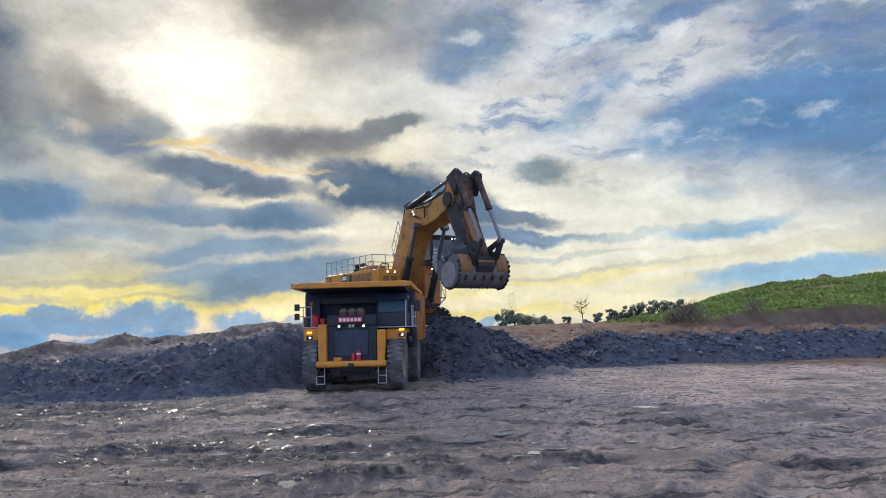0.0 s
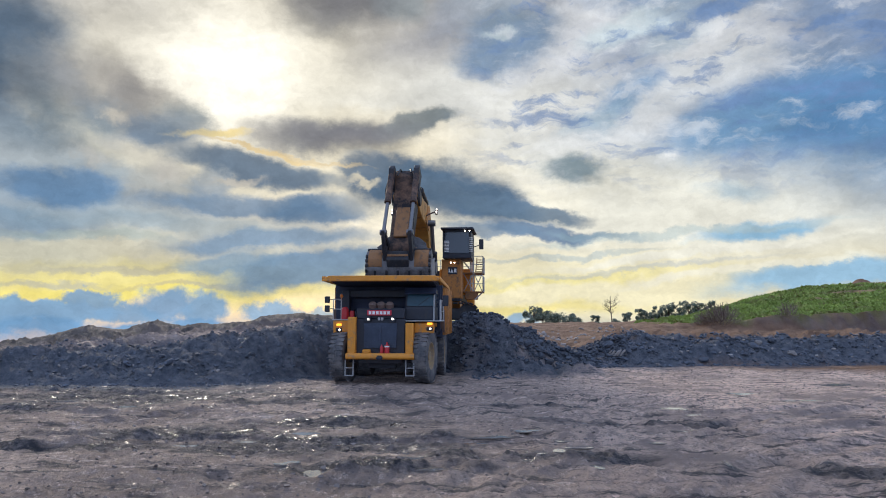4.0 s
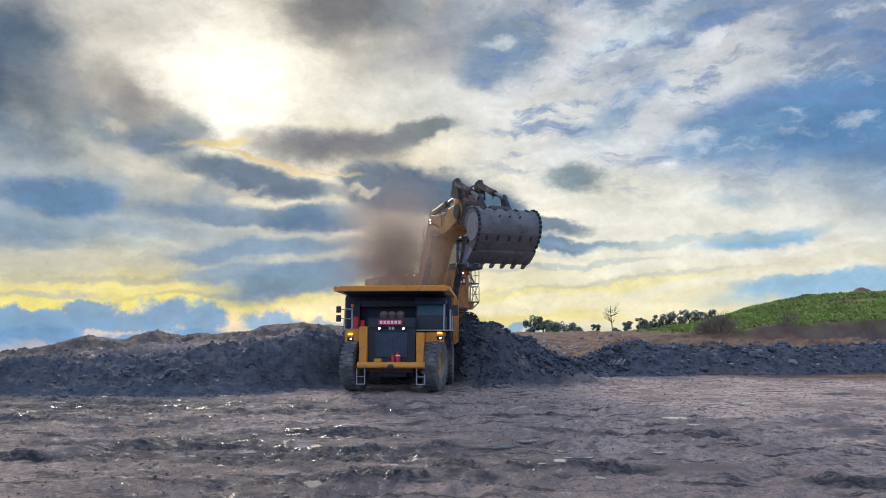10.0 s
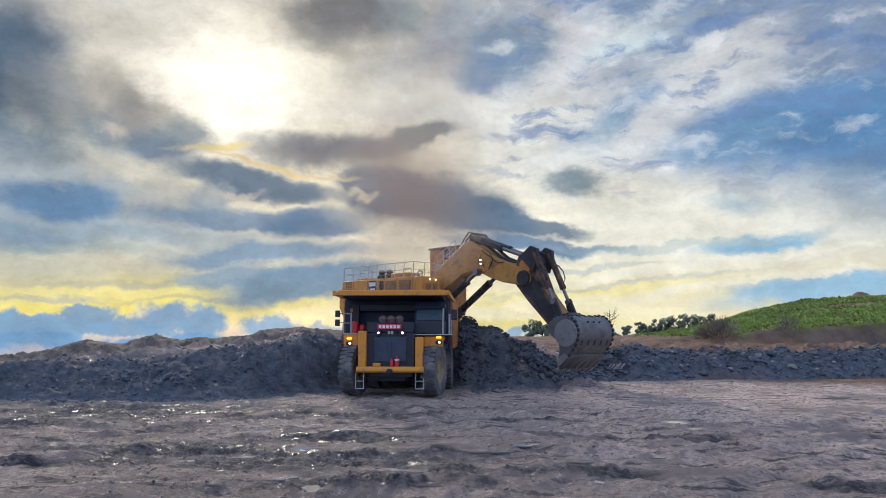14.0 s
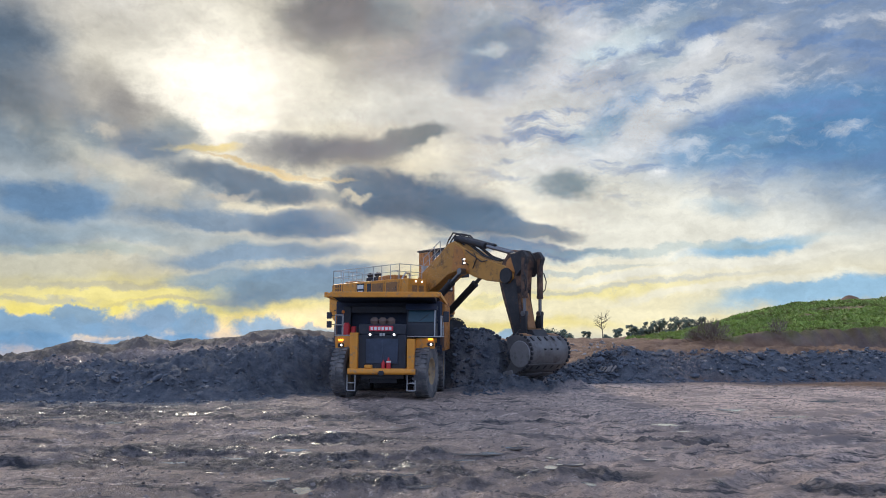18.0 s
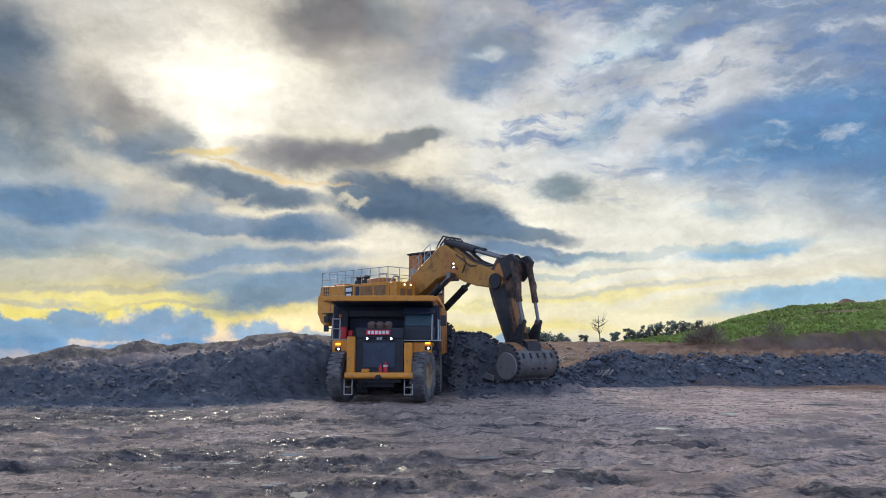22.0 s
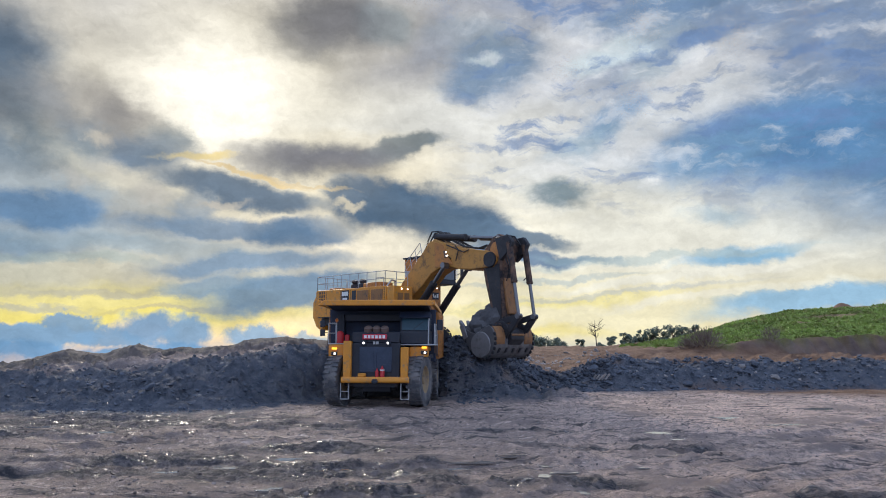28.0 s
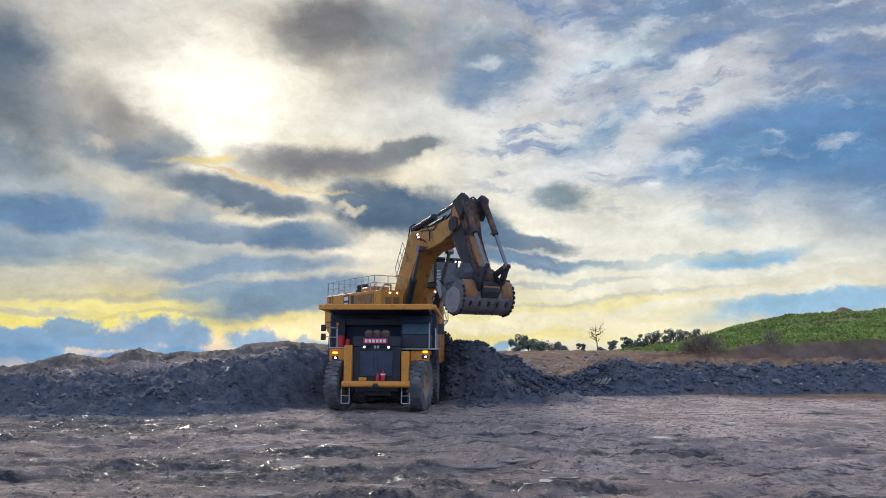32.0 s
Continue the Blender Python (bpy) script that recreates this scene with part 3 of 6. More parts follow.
PUDDLES = NEAR_PUDDLES + [(7.2, 22.2, 0.28, 0.28), (5.3, 19.5, 0.19, 0.13), (19.7, 37.4, 0.8, 0.5), (14.5, 29.5, 0.6, 0.3), (13.3, 32.3, 0.61, 0.48), (3.6, 20.2, 0.3, 0.19), (1.3, 20.5, 0.38, 0.19), (0.8, 19.4, 0.29, 0.17), (-14.9, 29.5, 0.33, 0.3), (-2.1, 19.4, 0.36, 0.17), (-0.3, 15.9, 0.24, 0.14), (2.3, 21.5, 0.32, 0.16), (-3.9, 28.1, 0.42, 0.27), (-6.5, 19.1, 0.29, 0.17)]
# churned wet mud (centre and half-widths), and the arcs along which trucks have turned (centre and radius)
CHURN = [(-3.6, 19.3, 3.0, 1.7), (-14.5, 31.0, 9.0, 3.0), (-17, 26.5, 5.0, 1.0), (-7.2, 21.1, 4.2, 0.9), (-3.1, 22.8, 3.0, 0.6), (-10.0, 18.8, 1.8, 0.7), (3.3, 27.9, 2.0, 0.5), (9.0, 15.9, 1.2, 0.5), (-6.2, 28.9, 4.0, 0.7), (2.4, 17.4, 2.4, 0.6), (-14, 33, 5, 1.0), (6.5, 23.5, 2.6, 0.4), (-1.2, 16.2, 2.0, 0.5)]
RUTS = [(-40, 10, 46), (-2, 60, 38), (14, 48, 26), (30, -6, 34), (-30, 44, 30)]


def land(x, y):
    """Height and kind of ground at points of the plan."""
    r = np.hypot(x, y)
    b = np.degrees(np.arctan2(x, y))
    bc = np.clip(b, -34, 34)
    cosb = np.cos(np.radians(bc))
    wob = 0.9 * fbm(x * 0.25, y * 0.25, 3)
    ip = lambda tab: np.interp(bc, BEAR, tab)
    d = [ip(FOOT) / cosb + wob, ip(BANK_Y) / cosb + wob, ip(RIDGE_Y) / cosb, ip(SCARP_Y) / cosb, 116 / cosb, 420 / cosb, 4200 / cosb]
    side = np.clip((bc + 8) / 16, 0, 1)
    h = [0 * r, ip(BANK_Z), ip(RIDGE_Z), ip(SCARP_Z), ip(FAR_Z), -40 + 41 * side, -230 + 60 * side]
    z = np.zeros_like(r)
    for k in range(6):
        t = (r - d[k]) / np.maximum(d[k + 1] - d[k], 0.5)
        inside = (t > 0) & (t <= 1)
        s = np.clip(t, 0, 1)
        s = s * s * (3 - 2 * s) if k in (1, 2, 3) else s ** 0.8 if k == 0 else s
        z = np.where(inside, h[k] + (h[k + 1] - h[k]) * s, z)
    z = np.where(r > d[6], h[6], z)
    face = np.clip((r - d[0]) / 1.5, 0, 1) * np.clip((d[2] - r) / 8, 0, 1)
    floor = np.clip((d[0] - r) / 2.0, 0, 1)
    rough = fbm(x * 0.9, y * 0.9, 6, 0.68)
    z = z + face * (0.55 * rough + 0.35 * np.abs(fbm(x * 0.35 + 40, y * 0.35, 4)))
    lumps = np.clip(fbm(x * 0.12 + 31, y * 0.2, 3) + 0.25, 0, 1)
    churn = np.zeros_like(r)
    tatter, veer, fade = 1.1 * fbm(x * 0.7, y * 0.9, 5, 0.65), 0.3 * fbm(x * 0.2, y * 0.2, 2), 0.6 + 0.6 * fbm(x * 0.3 + 7, y * 0.3, 3)
    for cx, cy, rx, ry in CHURN:
        churn = np.maximum(churn, np.clip(1.6 - np.hypot((x - cx) / rx, (y - cy) / ry) + tatter, 0, 1))
    churn = churn * floor
    calm = np.ones_like(r)
    for cx, cy, rx, ry in PUDDLES:
        calm = np.minimum(calm, np.clip(1.6 * np.hypot((x - cx) / (1.9 * rx), (y - cy) / (1.9 * ry)) - 0.9, 0, 1))
    z = z + floor * (0.14 * fbm(x * 0.16, y * 0.30, 4) + (0.05 + 0.16 * lumps + 0.1 * churn) * fbm(x * 0.9, y * 0.9, 6, 0.74) * calm)
    # wheel ruts that curve across the floor
    for cx, cy, rad in RUTS:
        q = np.hypot(x - cx, y - cy) - rad
        for off in (-2.1, 2.1):
            e = (q - off + veer) / 0.45
            z = z + floor * 0.09 * (1.2 * np.exp(-(np.abs(e) - 1.4) ** 2 * 3) - np.exp(-e * e)) * fade
    beyond = np.clip((r - d[1]) / 8, 0, 1) * np.clip((400 - r) / 300, 0, 1)
    z = z + beyond * (np.where(bc < -5, 0.24, 0.4) * fbm(x * 0.45 + 5, y * 0.45, 6, 0.68) + 0.1 * fbm(x * 2.1, y * 2.1, 3) + 0.25 * np.clip((r - d[3]) / 20, 0, 1) * fbm(x * 0.12, y * 0.12, 4))
    # the hump on the far ridge, the level pad of the excavator
    pad = np.clip(1.6 - np.hypot((x + 1.6) / 5.6, (y - 53.0) / 4.4) , 0, 1)
    pad = np.minimum(pad * 2.5, 1)
    z = z * (1 - pad) + 2.72 * pad
    dark = np.clip((r - d[0] + 2.5 + 2.5 * (bc < -6) + 3 * fbm(x * 0.4, y * 0.4, 3)) / 3, 0, 1) * np.clip((d[1] + 3.5 + 1.5 * (bc < -6) - r + 5 * fbm(x * 0.3, y * 0.3, 3)) / 3, 0, 1)
    grass = np.clip((b - 15.5 + 5 * fbm(x * 0.2, y * 0.2, 3)) / 3, 0, 1) * np.clip((r - d[3] + 1.5 + 3 * fbm(x * 0.3 + 9, y * 0.3, 3)) / 3, 0, 1)
    grass = np.where(np.abs(b) > 60, 0, grass)
    # shade under the scarp's overhanging edge, put into the colour as a dark band
    top = np.clip((r - d[3] + 1.6 + 0.7 * fbm(x * 0.5, y * 0.5, 3)) * 2, 0, 1) * np.clip((d[3] + 0.1 - r) * 3, 0, 1) * np.clip((bc - 21) / 4, 0, 1)
    dark = np.maximum(dark, 0.4 * top)
    z = z + np.exp(-((x - 4.2) / 2.0) ** 2 - ((y - 43.6) / 0.9) ** 2) * (0.75 + 0.5 * rough) + np.exp(-((x - 7.4) / 1.5) ** 2 - ((y - 42.9) / 0.8) ** 2) * (0.7 + 0.5 * rough)
    dark = np.maximum(dark, np.clip(1.7 - np.hypot((x - 5.2) / 3.8, (y - 43.6) / 1.6), 0, 1))
    cone = np.clip(1 - np.hypot(x - 66.5, y - 118) / 2.6, 0, 1)
    z = z + 1.3 * cone
    grass = grass * (1 - np.clip(cone * 4, 0, 1)) * np.clip(1.25 - 2.2 * np.clip(fbm(x * 0.09 + 3, y * 0.09, 3), 0, 1), 0, 1)
    return z, dark, grass, churn


bearings = np.radians(np.concatenate([np.arange(-180, -40, 4.0), np.arange(-40, 40, 0.16), np.arange(40, 180, 4.0)]))
radii = np.concatenate([[0.3, 2, 4, 6], np.geomspace(7.5, 62, 250), np.geomspace(62.6, 135, 90)[1:], np.geomspace(138, 4300, 34)])
BB, RR = np.meshgrid(bearings, radii)
GX, GY = RR * np.sin(BB), RR * np.cos(BB)
GZ, G_DARK, G_GRASS, G_CHURN = land(GX, GY)
nb, nr = len(bearings), len(radii)
gi = np.arange(nb * nr).reshape(nr, nb)
a = gi[:-1, :]
c = gi[1:, :]
gf = np.stack([a, np.roll(a, -1, 1), np.roll(c, -1, 1), c], -1).reshape(-1, 4)[:, ::-1]
gm = bpy.data.meshes.new("ground")
gm.from_pydata(np.stack([GX, GY, GZ], -1).reshape(-1, 3).tolist(), [], gf.tolist() + [gi[0].tolist()])
for nm, arr in (("dark", G_DARK), ("grass", G_GRASS), ("churn", G_CHURN)):
    at = gm.attributes.new(nm, "FLOAT", "POINT")
    at.data.foreach_set("value", arr.reshape(-1).astype(np.float32))
gm.polygons.foreach_set("use_smooth", [True] * len(gm.polygons))
ground = tagged(new("ground", gm), "muddy grey-brown pit floor with dark rocky banks and a green hill", "ground", kind="structure")


def ground_material():
    m = bpy.data.materials.new("pit ground")
    m.use_nodes = True
    n, l = m.node_tree.nodes, m.node_tree.links
    b = n["Principled BSDF"]
    co = n.new("ShaderNodeTexCoord").outputs["Object"]

    def tex(scale, detail=6.0, rough=0.62, stretch=(1, 1, 1)):
        mp = n.new("ShaderNodeMapping")
        l.new(co, mp.inputs[0])
        mp.inputs["Scale"].default_value = stretch
        t = n.new("ShaderNodeTexNoise")
        l.new(mp.outputs[0], t.inputs["Vector"])
        t.inputs["Scale"].default_value, t.inputs["Detail"].default_value, t.inputs["Roughness"].default_value = scale, detail, rough
        return t.outputs["Fac"]

    def span(v, a, z, lo=0.0, hi=1.0):
        r = n.new("ShaderNodeMapRange")
        l.new(v, r.inputs["Value"])
        for k, q in (("From Min", a), ("From Max", z), ("To Min", lo), ("To Max", hi)):
            r.inputs[k].default_value = q
        return r.outputs[0]

    def blend(f, x, y):
        q = n.new("ShaderNodeMix")
        q.data_type = "RGBA"
        l.new(f, q.inputs[0])
        for i, v in ((6, x), (7, y)):
            if isinstance(v, tuple):
                q.inputs[i].default_value = (*v, 1)
            else:
                l.new(v, q.inputs[i])
        return q.outputs[2]

    def times(x, y):
        q = n.new("ShaderNodeMath")
        q.operation = "MULTIPLY"
        l.new(x, q.inputs[0])
        l.new(y, q.inputs[1])
        return q.outputs[0]

    def attr(key):
        q = n.new("ShaderNodeAttribute")
        q.attribute_name = key
        return q.outputs["Fac"]

    dark, grass, churn = attr("dark"), attr("grass"), attr("churn")
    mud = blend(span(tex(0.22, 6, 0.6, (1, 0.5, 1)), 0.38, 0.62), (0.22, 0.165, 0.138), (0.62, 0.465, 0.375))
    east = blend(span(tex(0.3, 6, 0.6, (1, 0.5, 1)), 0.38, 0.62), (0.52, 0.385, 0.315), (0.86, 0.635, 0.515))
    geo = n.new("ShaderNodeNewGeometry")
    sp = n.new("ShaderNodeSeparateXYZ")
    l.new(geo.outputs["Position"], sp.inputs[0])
    # the floor colour gets lighter and pinker with x
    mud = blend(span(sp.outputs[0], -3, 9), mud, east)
    mud = blend(span(tex(2.6, 10, 0.78), 0.47, 0.58), mud, (0.34, 0.265, 0.235))
    mud = blend(span(tex(4.5, 10, 0.8, (0.8, 0.6, 1)), 0.55, 0.63), mud, (0.84, 0.66, 0.56))
    mud = blend(span(tex(9, 8, 0.8), 0.54, 0.62), mud, (0.19, 0.152, 0.14))
    # dark streaks and pale streaks, drawn out along x
    mud = blend(span(tex(1.3, 9, 0.72, (0.3, 1.3, 1)), 0.53, 0.6), mud, (0.12, 0.105, 0.102))
    mud = blend(span(tex(1.7, 9, 0.72, (0.28, 1.5, 1)), 0.60, 0.66), mud, (0.8, 0.64, 0.54))
    wet = span(tex(0.33, 7, 0.62, (0.8, 0.55, 1)), 0.55, 0.62)
    mud = blend(wet, mud, (0.34, 0.265, 0.235))
    mud = blend(churn, mud, blend(span(tex(3.0, 9, 0.75), 0.45, 0.6), (0.06, 0.058, 0.065), (0.24, 0.205, 0.195)))
    red_soil = blend(span(tex(0.5, 7), 0.35, 0.65), (0.17, 0.095, 0.06), (0.33, 0.205, 0.135))
    grey_soil = blend(span(tex(0.5, 7), 0.35, 0.65), (0.1, 0.088, 0.082), (0.21, 0.175, 0.15))
    rocky = blend(span(tex(1.6, 9, 0.7), 0.35, 0.68), (0.065, 0.078, 0.102), (0.185, 0.188, 0.205))
    green = blend(span(tex(0.35, 8, 0.7), 0.35, 0.65), (0.1, 0.145, 0.032), (0.27, 0.32, 0.065))
    dist = n.new("ShaderNodeVectorMath")
    dist.operation = "LENGTH"
    l.new(geo.outputs["Position"], dist.inputs[0])
    upland = span(dist.outputs["Value"], 50, 56)
    brown = blend(span(sp.outputs[0], -4, 4), grey_soil, red_soil)
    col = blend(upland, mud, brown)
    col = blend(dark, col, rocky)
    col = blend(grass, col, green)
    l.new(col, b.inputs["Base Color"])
    gloss = span(tex(2.4, 9, 0.75, (0.7, 0.5, 1)), 0.59, 0.64)
    inv = span(upland, 0, 1, 1, 0)
    shine = times(times(gloss, span(tex(0.25, 4, 0.6), 0.41, 0.53)), inv)
    soaked = times(churn, span(tex(2.1, 9, 0.72, (0.45, 0.8, 1)), 0.57, 0.62))
    most = n.new("ShaderNodeMath")
    most.operation = "MAXIMUM"
    l.new(shine, most.inputs[0])
    l.new(soaked, most.inputs[1])
    l.new(span(most.outputs[0], 0, 1, 0.92, 0.12), b.inputs["Roughness"])
    l.new(span(most.outputs[0], 0, 1, 0.18, 0.6), b.inputs["Specular IOR Level"])
    bp = n.new("ShaderNodeBump")
    bp.inputs["Distance"].default_value, bp.inputs["Strength"].default_value = 0.2, 1.0
    l.new(blend(span(tex(1.6, 14, 0.78), 0.2, 0.8), (0, 0, 0), (1, 1, 1)), bp.inputs["Height"])
    fine = n.new("ShaderNodeBump")
    fine.inputs["Distance"].default_value, fine.inputs["Strength"].default_value = 0.016, 1.0
    l.new(tex(11, 8, 0.75), fine.inputs["Height"])
    l.new(bp.outputs[0], fine.inputs["Normal"])
    l.new(fine.outputs[0], b.inputs["Normal"])
    return m


gm.materials.append(ground_material())

# ---- the haul truck: x to its left side, y from the bumper to the tail, z up ----
truck = holder("haul_truck", "yellow mining haul truck with dark body and lit headlamps", "truck")


def build_truck():
    t = truck
    part("chassis", [box(-0.75, -0.4, 0.6, 9.6, 1.3, 1.75), box(0.4, 0.75, 0.6, 9.6, 1.3, 1.75), box(-1.7, 1.7, 1.2, 1.7, 1.0, 1.5),
                     box(-1.1, 1.1, 0.5, 2.6, 1.0, 1.5), box(-1.3, 1.3, 6.0, 6.8, 0.9, 1.7), tube((0, 2.4, 1.2), (0, 6.2, 1.3), 0.16),
                     box(-0.9, 0.9, 4.2, 5.4, 1.0, 1.7), box(-0.7, 0.7, 1.0, 1.5, 0.75, 1.05)], black, t)
    part("bumper", [prism([(0.0, 1.3), (0.05, 1.52), (0.42, 1.52), (0.42, 1.24), (0.1, 1.22)], -1.68, 1.72, "x", 0.02)], yellow, t)
    part("tow_hitch", [box(-0.1, 0.14, -0.08, 0.05, 1.2, 1.42), tube((-0.14, -0.04, 1.3), (0.18, -0.04, 1.3), 0.05)], black, t)
    g = part("radiator", [box(-1.22, 1.22, 0.42, 1.1, 1.45, 3.2)], black, t)
    part("grille", [box(-0.82, 0.82, 0.36, 0.43, 1.75, 3.0, 0.015), box(-0.05, 0.05, 0.31, 0.37, 1.8, 2.9, 0.01)]
         + [box(-0.8, 0.8, 0.345, 0.365, 1.8 + 0.1 * i, 1.83 + 0.1 * i, 0) for i in range(12)], grille_mat, g)
    part("badge", [box(-0.13, -0.02, 0.33, 0.36, 3.13, 3.28, 0.01), box(0.02, 0.15, 0.33, 0.36, 3.13, 3.28, 0.03)], grey_metal, g)
    nb_ = part("number_board", [box(-0.66, 0.56, 0.3, 0.34, 3.38, 3.64, 0.01)], plate_red, t, "red board with pale bars")
    for i in range(6):
        part("bar", [box(-0.58 + 0.185 * i, -0.45 + 0.185 * i, 0.29, 0.301, 3.43, 3.59, 0.0)], white_paint, nb_)
    for x in (-0.6, 0.62):
        lamp = part("headlamp", [lathe([(0, 0.14), (0.12, 0.16), (0.2, 0.1)], (x, 0.26, 3.2), (0, 1, 0), 14)], black, t)
        part("lens", [lathe([(0, 0.045), (0.03, 0.06)], (x, 0.235, 3.2), (0, 1, 0), 14)], lamp_white, lamp)
    part("upper_housing", [box(-1.2, 1.2, 0.45, 1.6, 3.2, 3.75, 0.05)], black, t)
    for x in (-0.42, 0.0, 0.42):
        part("air_cleaner_cover", [lathe([(0, 0.2), (0.25, 0.22), (0.34, 0.12)], (x, 0.65, 3.72), (0, -0.3, 1), 12)], tan, t)
    # posts beside the grille carry the steps up to the deck
    part("step_post", [prism([(0.12, 1.5), (0.12, 3.3), (0.85, 3.3), (0.85, 1.5)], -1.6, -1.2, "x", 0.03)], yellow, t)
    part("step_post", [prism([(0.12, 1.5), (0.12, 3.0), (0.85, 3.0), (0.85, 1.5)], 1.28, 1.66, "x", 0.03)], yellow, t)
    for x0, x1, z1 in ((-2.48, -1.62, 3.12), (1.66, 2.62, 3.02)):
        f = part("fender", [prism([(0.85, 2.5), (0.85, z1), (3.0, z1), (3.0, z1 - 0.25), (2.5, 2.85), (1.5, 2.82), (1.15, 2.5)], x0, x1, "x", 0.03)], yellow, t)
    part("deck_plate", [box(-2.55, -1.1, 0.95, 3.2, 3.13, 3.19)], grey_metal, t)
    part("deck_plate", [box(1.1, 3.0, 0.7, 3.2, 3.08, 3.14)], grey_metal, t)
    for x, z in ((-2.18, 2.66), (2.42, 2.72)):
        lamp = part("corner_lamp", [box(x - 0.16, x + 0.16, 0.8, 0.9, z - 0.1, z + 0.1, 0.03)], black, t)
        part("lens", [lathe([(0, 0.045), (0.03, 0.058)], (x + 0.03, 0.775, z), (0, 1, 0), 12)], lamp_white, lamp)
        part("indicator", [box(x - 0.13, x + 0.13, 0.79, 0.85, z + 0.2, z + 0.31, 0.02)], lamp_amber, t, "amber indicator lamp")
    # ladders under the bumper
    for x in (-1.52, 1.5):
        part("ladder", [tube((x - 0.2, 0.25, 0.42), (x - 0.2, 0.25, 1.2), 0.028), tube((x + 0.2, 0.25, 0.42), (x + 0.2, 0.25, 1.2), 0.028),
                        box(x - 0.2, x + 0.2, 0.2, 0.3, 0.4, 0.45), box(x - 0.2, x + 0.2, 0.2, 0.3, 0.78, 0.82)], grey_metal, t)
    # loose gear on bumper and deck
    part("battery_box", [box(-0.84, -0.46, 0.06, 0.36, 1.52, 1.7, 0.03)], yellow, t)
    part("fire_extinguisher", [lathe([(0, 0.09), (0.28, 0.09), (0.36, 0.03), (0.42, 0.03)], (0.1, 0.22, 1.52), (0, 0, 1), 10)], red_paint, t)
    part("fire_extinguisher", [lathe([(0, 0.12), (0.36, 0.12), (0.46, 0.04), (0.54, 0.04)], (0.36, 0.22, 1.52), (0, 0, 1), 10)], red_paint, t)
    part("extinguisher_band", [lathe([(0, 0.124), (0.07, 0.124)], (0.36, 0.22, 1.82), (0, 0, 1), 10)], white_paint, t)
    part("suppression_tank", [lathe([(0, 0.2), (0.5, 0.2), (0.62, 0.1)], (-1.98, 1.3, 3.19), (0, 0, 1), 12), box(-1.72, -1.5, 1.2, 1.5, 3.19, 3.62)], red_paint, t, "red fire tank")
    # rails and mirrors
    r = part("handrail", [pipe([(-2.5, 0.9, 3.2), (-2.5, 0.9, 4.2), (-2.5, 2.8, 4.2), (-2.5, 2.8, 3.2)], 0.026), pipe([(-2.5, 0.9, 3.7), (-2.5, 2.8, 3.7)], 0.022),
                          pipe([(-2.5, 0.9, 4.2), (-2.1, 0.9, 4.2), (-2.1, 0.9, 3.2)], 0.026), pipe([(-2.5, 0.9, 3.7), (-2.1, 0.9, 3.7)], 0.022)], grey_metal, t)
    part("handrail", [pipe([(2.95, 0.75, 3.1), (2.95, 0.75, 4.15), (2.95, 2.8, 4.15), (2.95, 2.8, 3.1)], 0.03), pipe([(2.95, 0.75, 3.6), (2.95, 2.8, 3.6)], 0.022),
                      pipe([(2.95, 1.5, 3.1), (2.95, 1.5, 4.15)], 0.022)], grey_metal, t)
    for z in (3.72, 4.18):
        mir = part("mirror", [box(-2.98, -2.72, 1.0, 1.1, z - 0.17, z + 0.17, 0.04), pipe([(-2.74, 1.05, z), (-2.5, 1.0, z)], 0.02)], black, t)
    part("mirror", [box(3.05, 3.35, 1.0, 1.1, 3.85, 4.4, 0.04), pipe([(3.08, 1.05, 4.2), (2.95, 1.0, 4.15)], 0.02)], black, t)
    part("beacon", [lathe([(0, 0.07), (0.1, 0.08), (0.16, 0.03)], (-2.15, 1.2, 4.3), (0, 0, 1), 10), tube((-2.15, 1.2, 3.2), (-2.15, 1.2, 4.3), 0.015)], amber_cap, t, "unlit orange warning beacon")
    # cab on the truck's left
    c = part("cab", [prism([(1.0, 3.14), (1.0, 3.75), (1.35, 4.75), (2.9, 4.75), (2.9, 3.14)], 1.15, 2.68, "x", 0.05)], black, t)
    part("windscreen", [prism([(0.975, 3.86), (1.25, 4.6), (1.27, 4.59), (1.0, 3.85)], 1.26, 2.58, "x")], windscreen, c)
    part("sun_visor", [prism([(0.98, 4.52), (1.3, 4.78), (1.32, 4.74), (1.02, 4.46)], 1.12, 2.72, "x")], bed_steel, c)
    part("wiper", [tube((1.8, 0.98, 3.87), (2.35, 1.13, 4.3), 0.016, 5)], black, c)
    part("side_window", [box(2.67, 2.69, 1.5, 2.6, 3.8, 4.5, 0.01)], glass, c)
    part("corner_post", [pipe([(2.62, 0.93, 3.14), (2.62, 1.0, 3.8), (2.62, 1.25, 4.7)], 0.035)], grey_metal, c)
    part("rollover_beam", [box(-2.4, 1.1, 2.4, 2.8, 3.19, 3.6), box(-2.35, -1.95, 2.3, 2.8, 3.19, 4.7), box(-2.3, 1.2, 2.4, 2.75, 4.35, 4.7)], black, t)
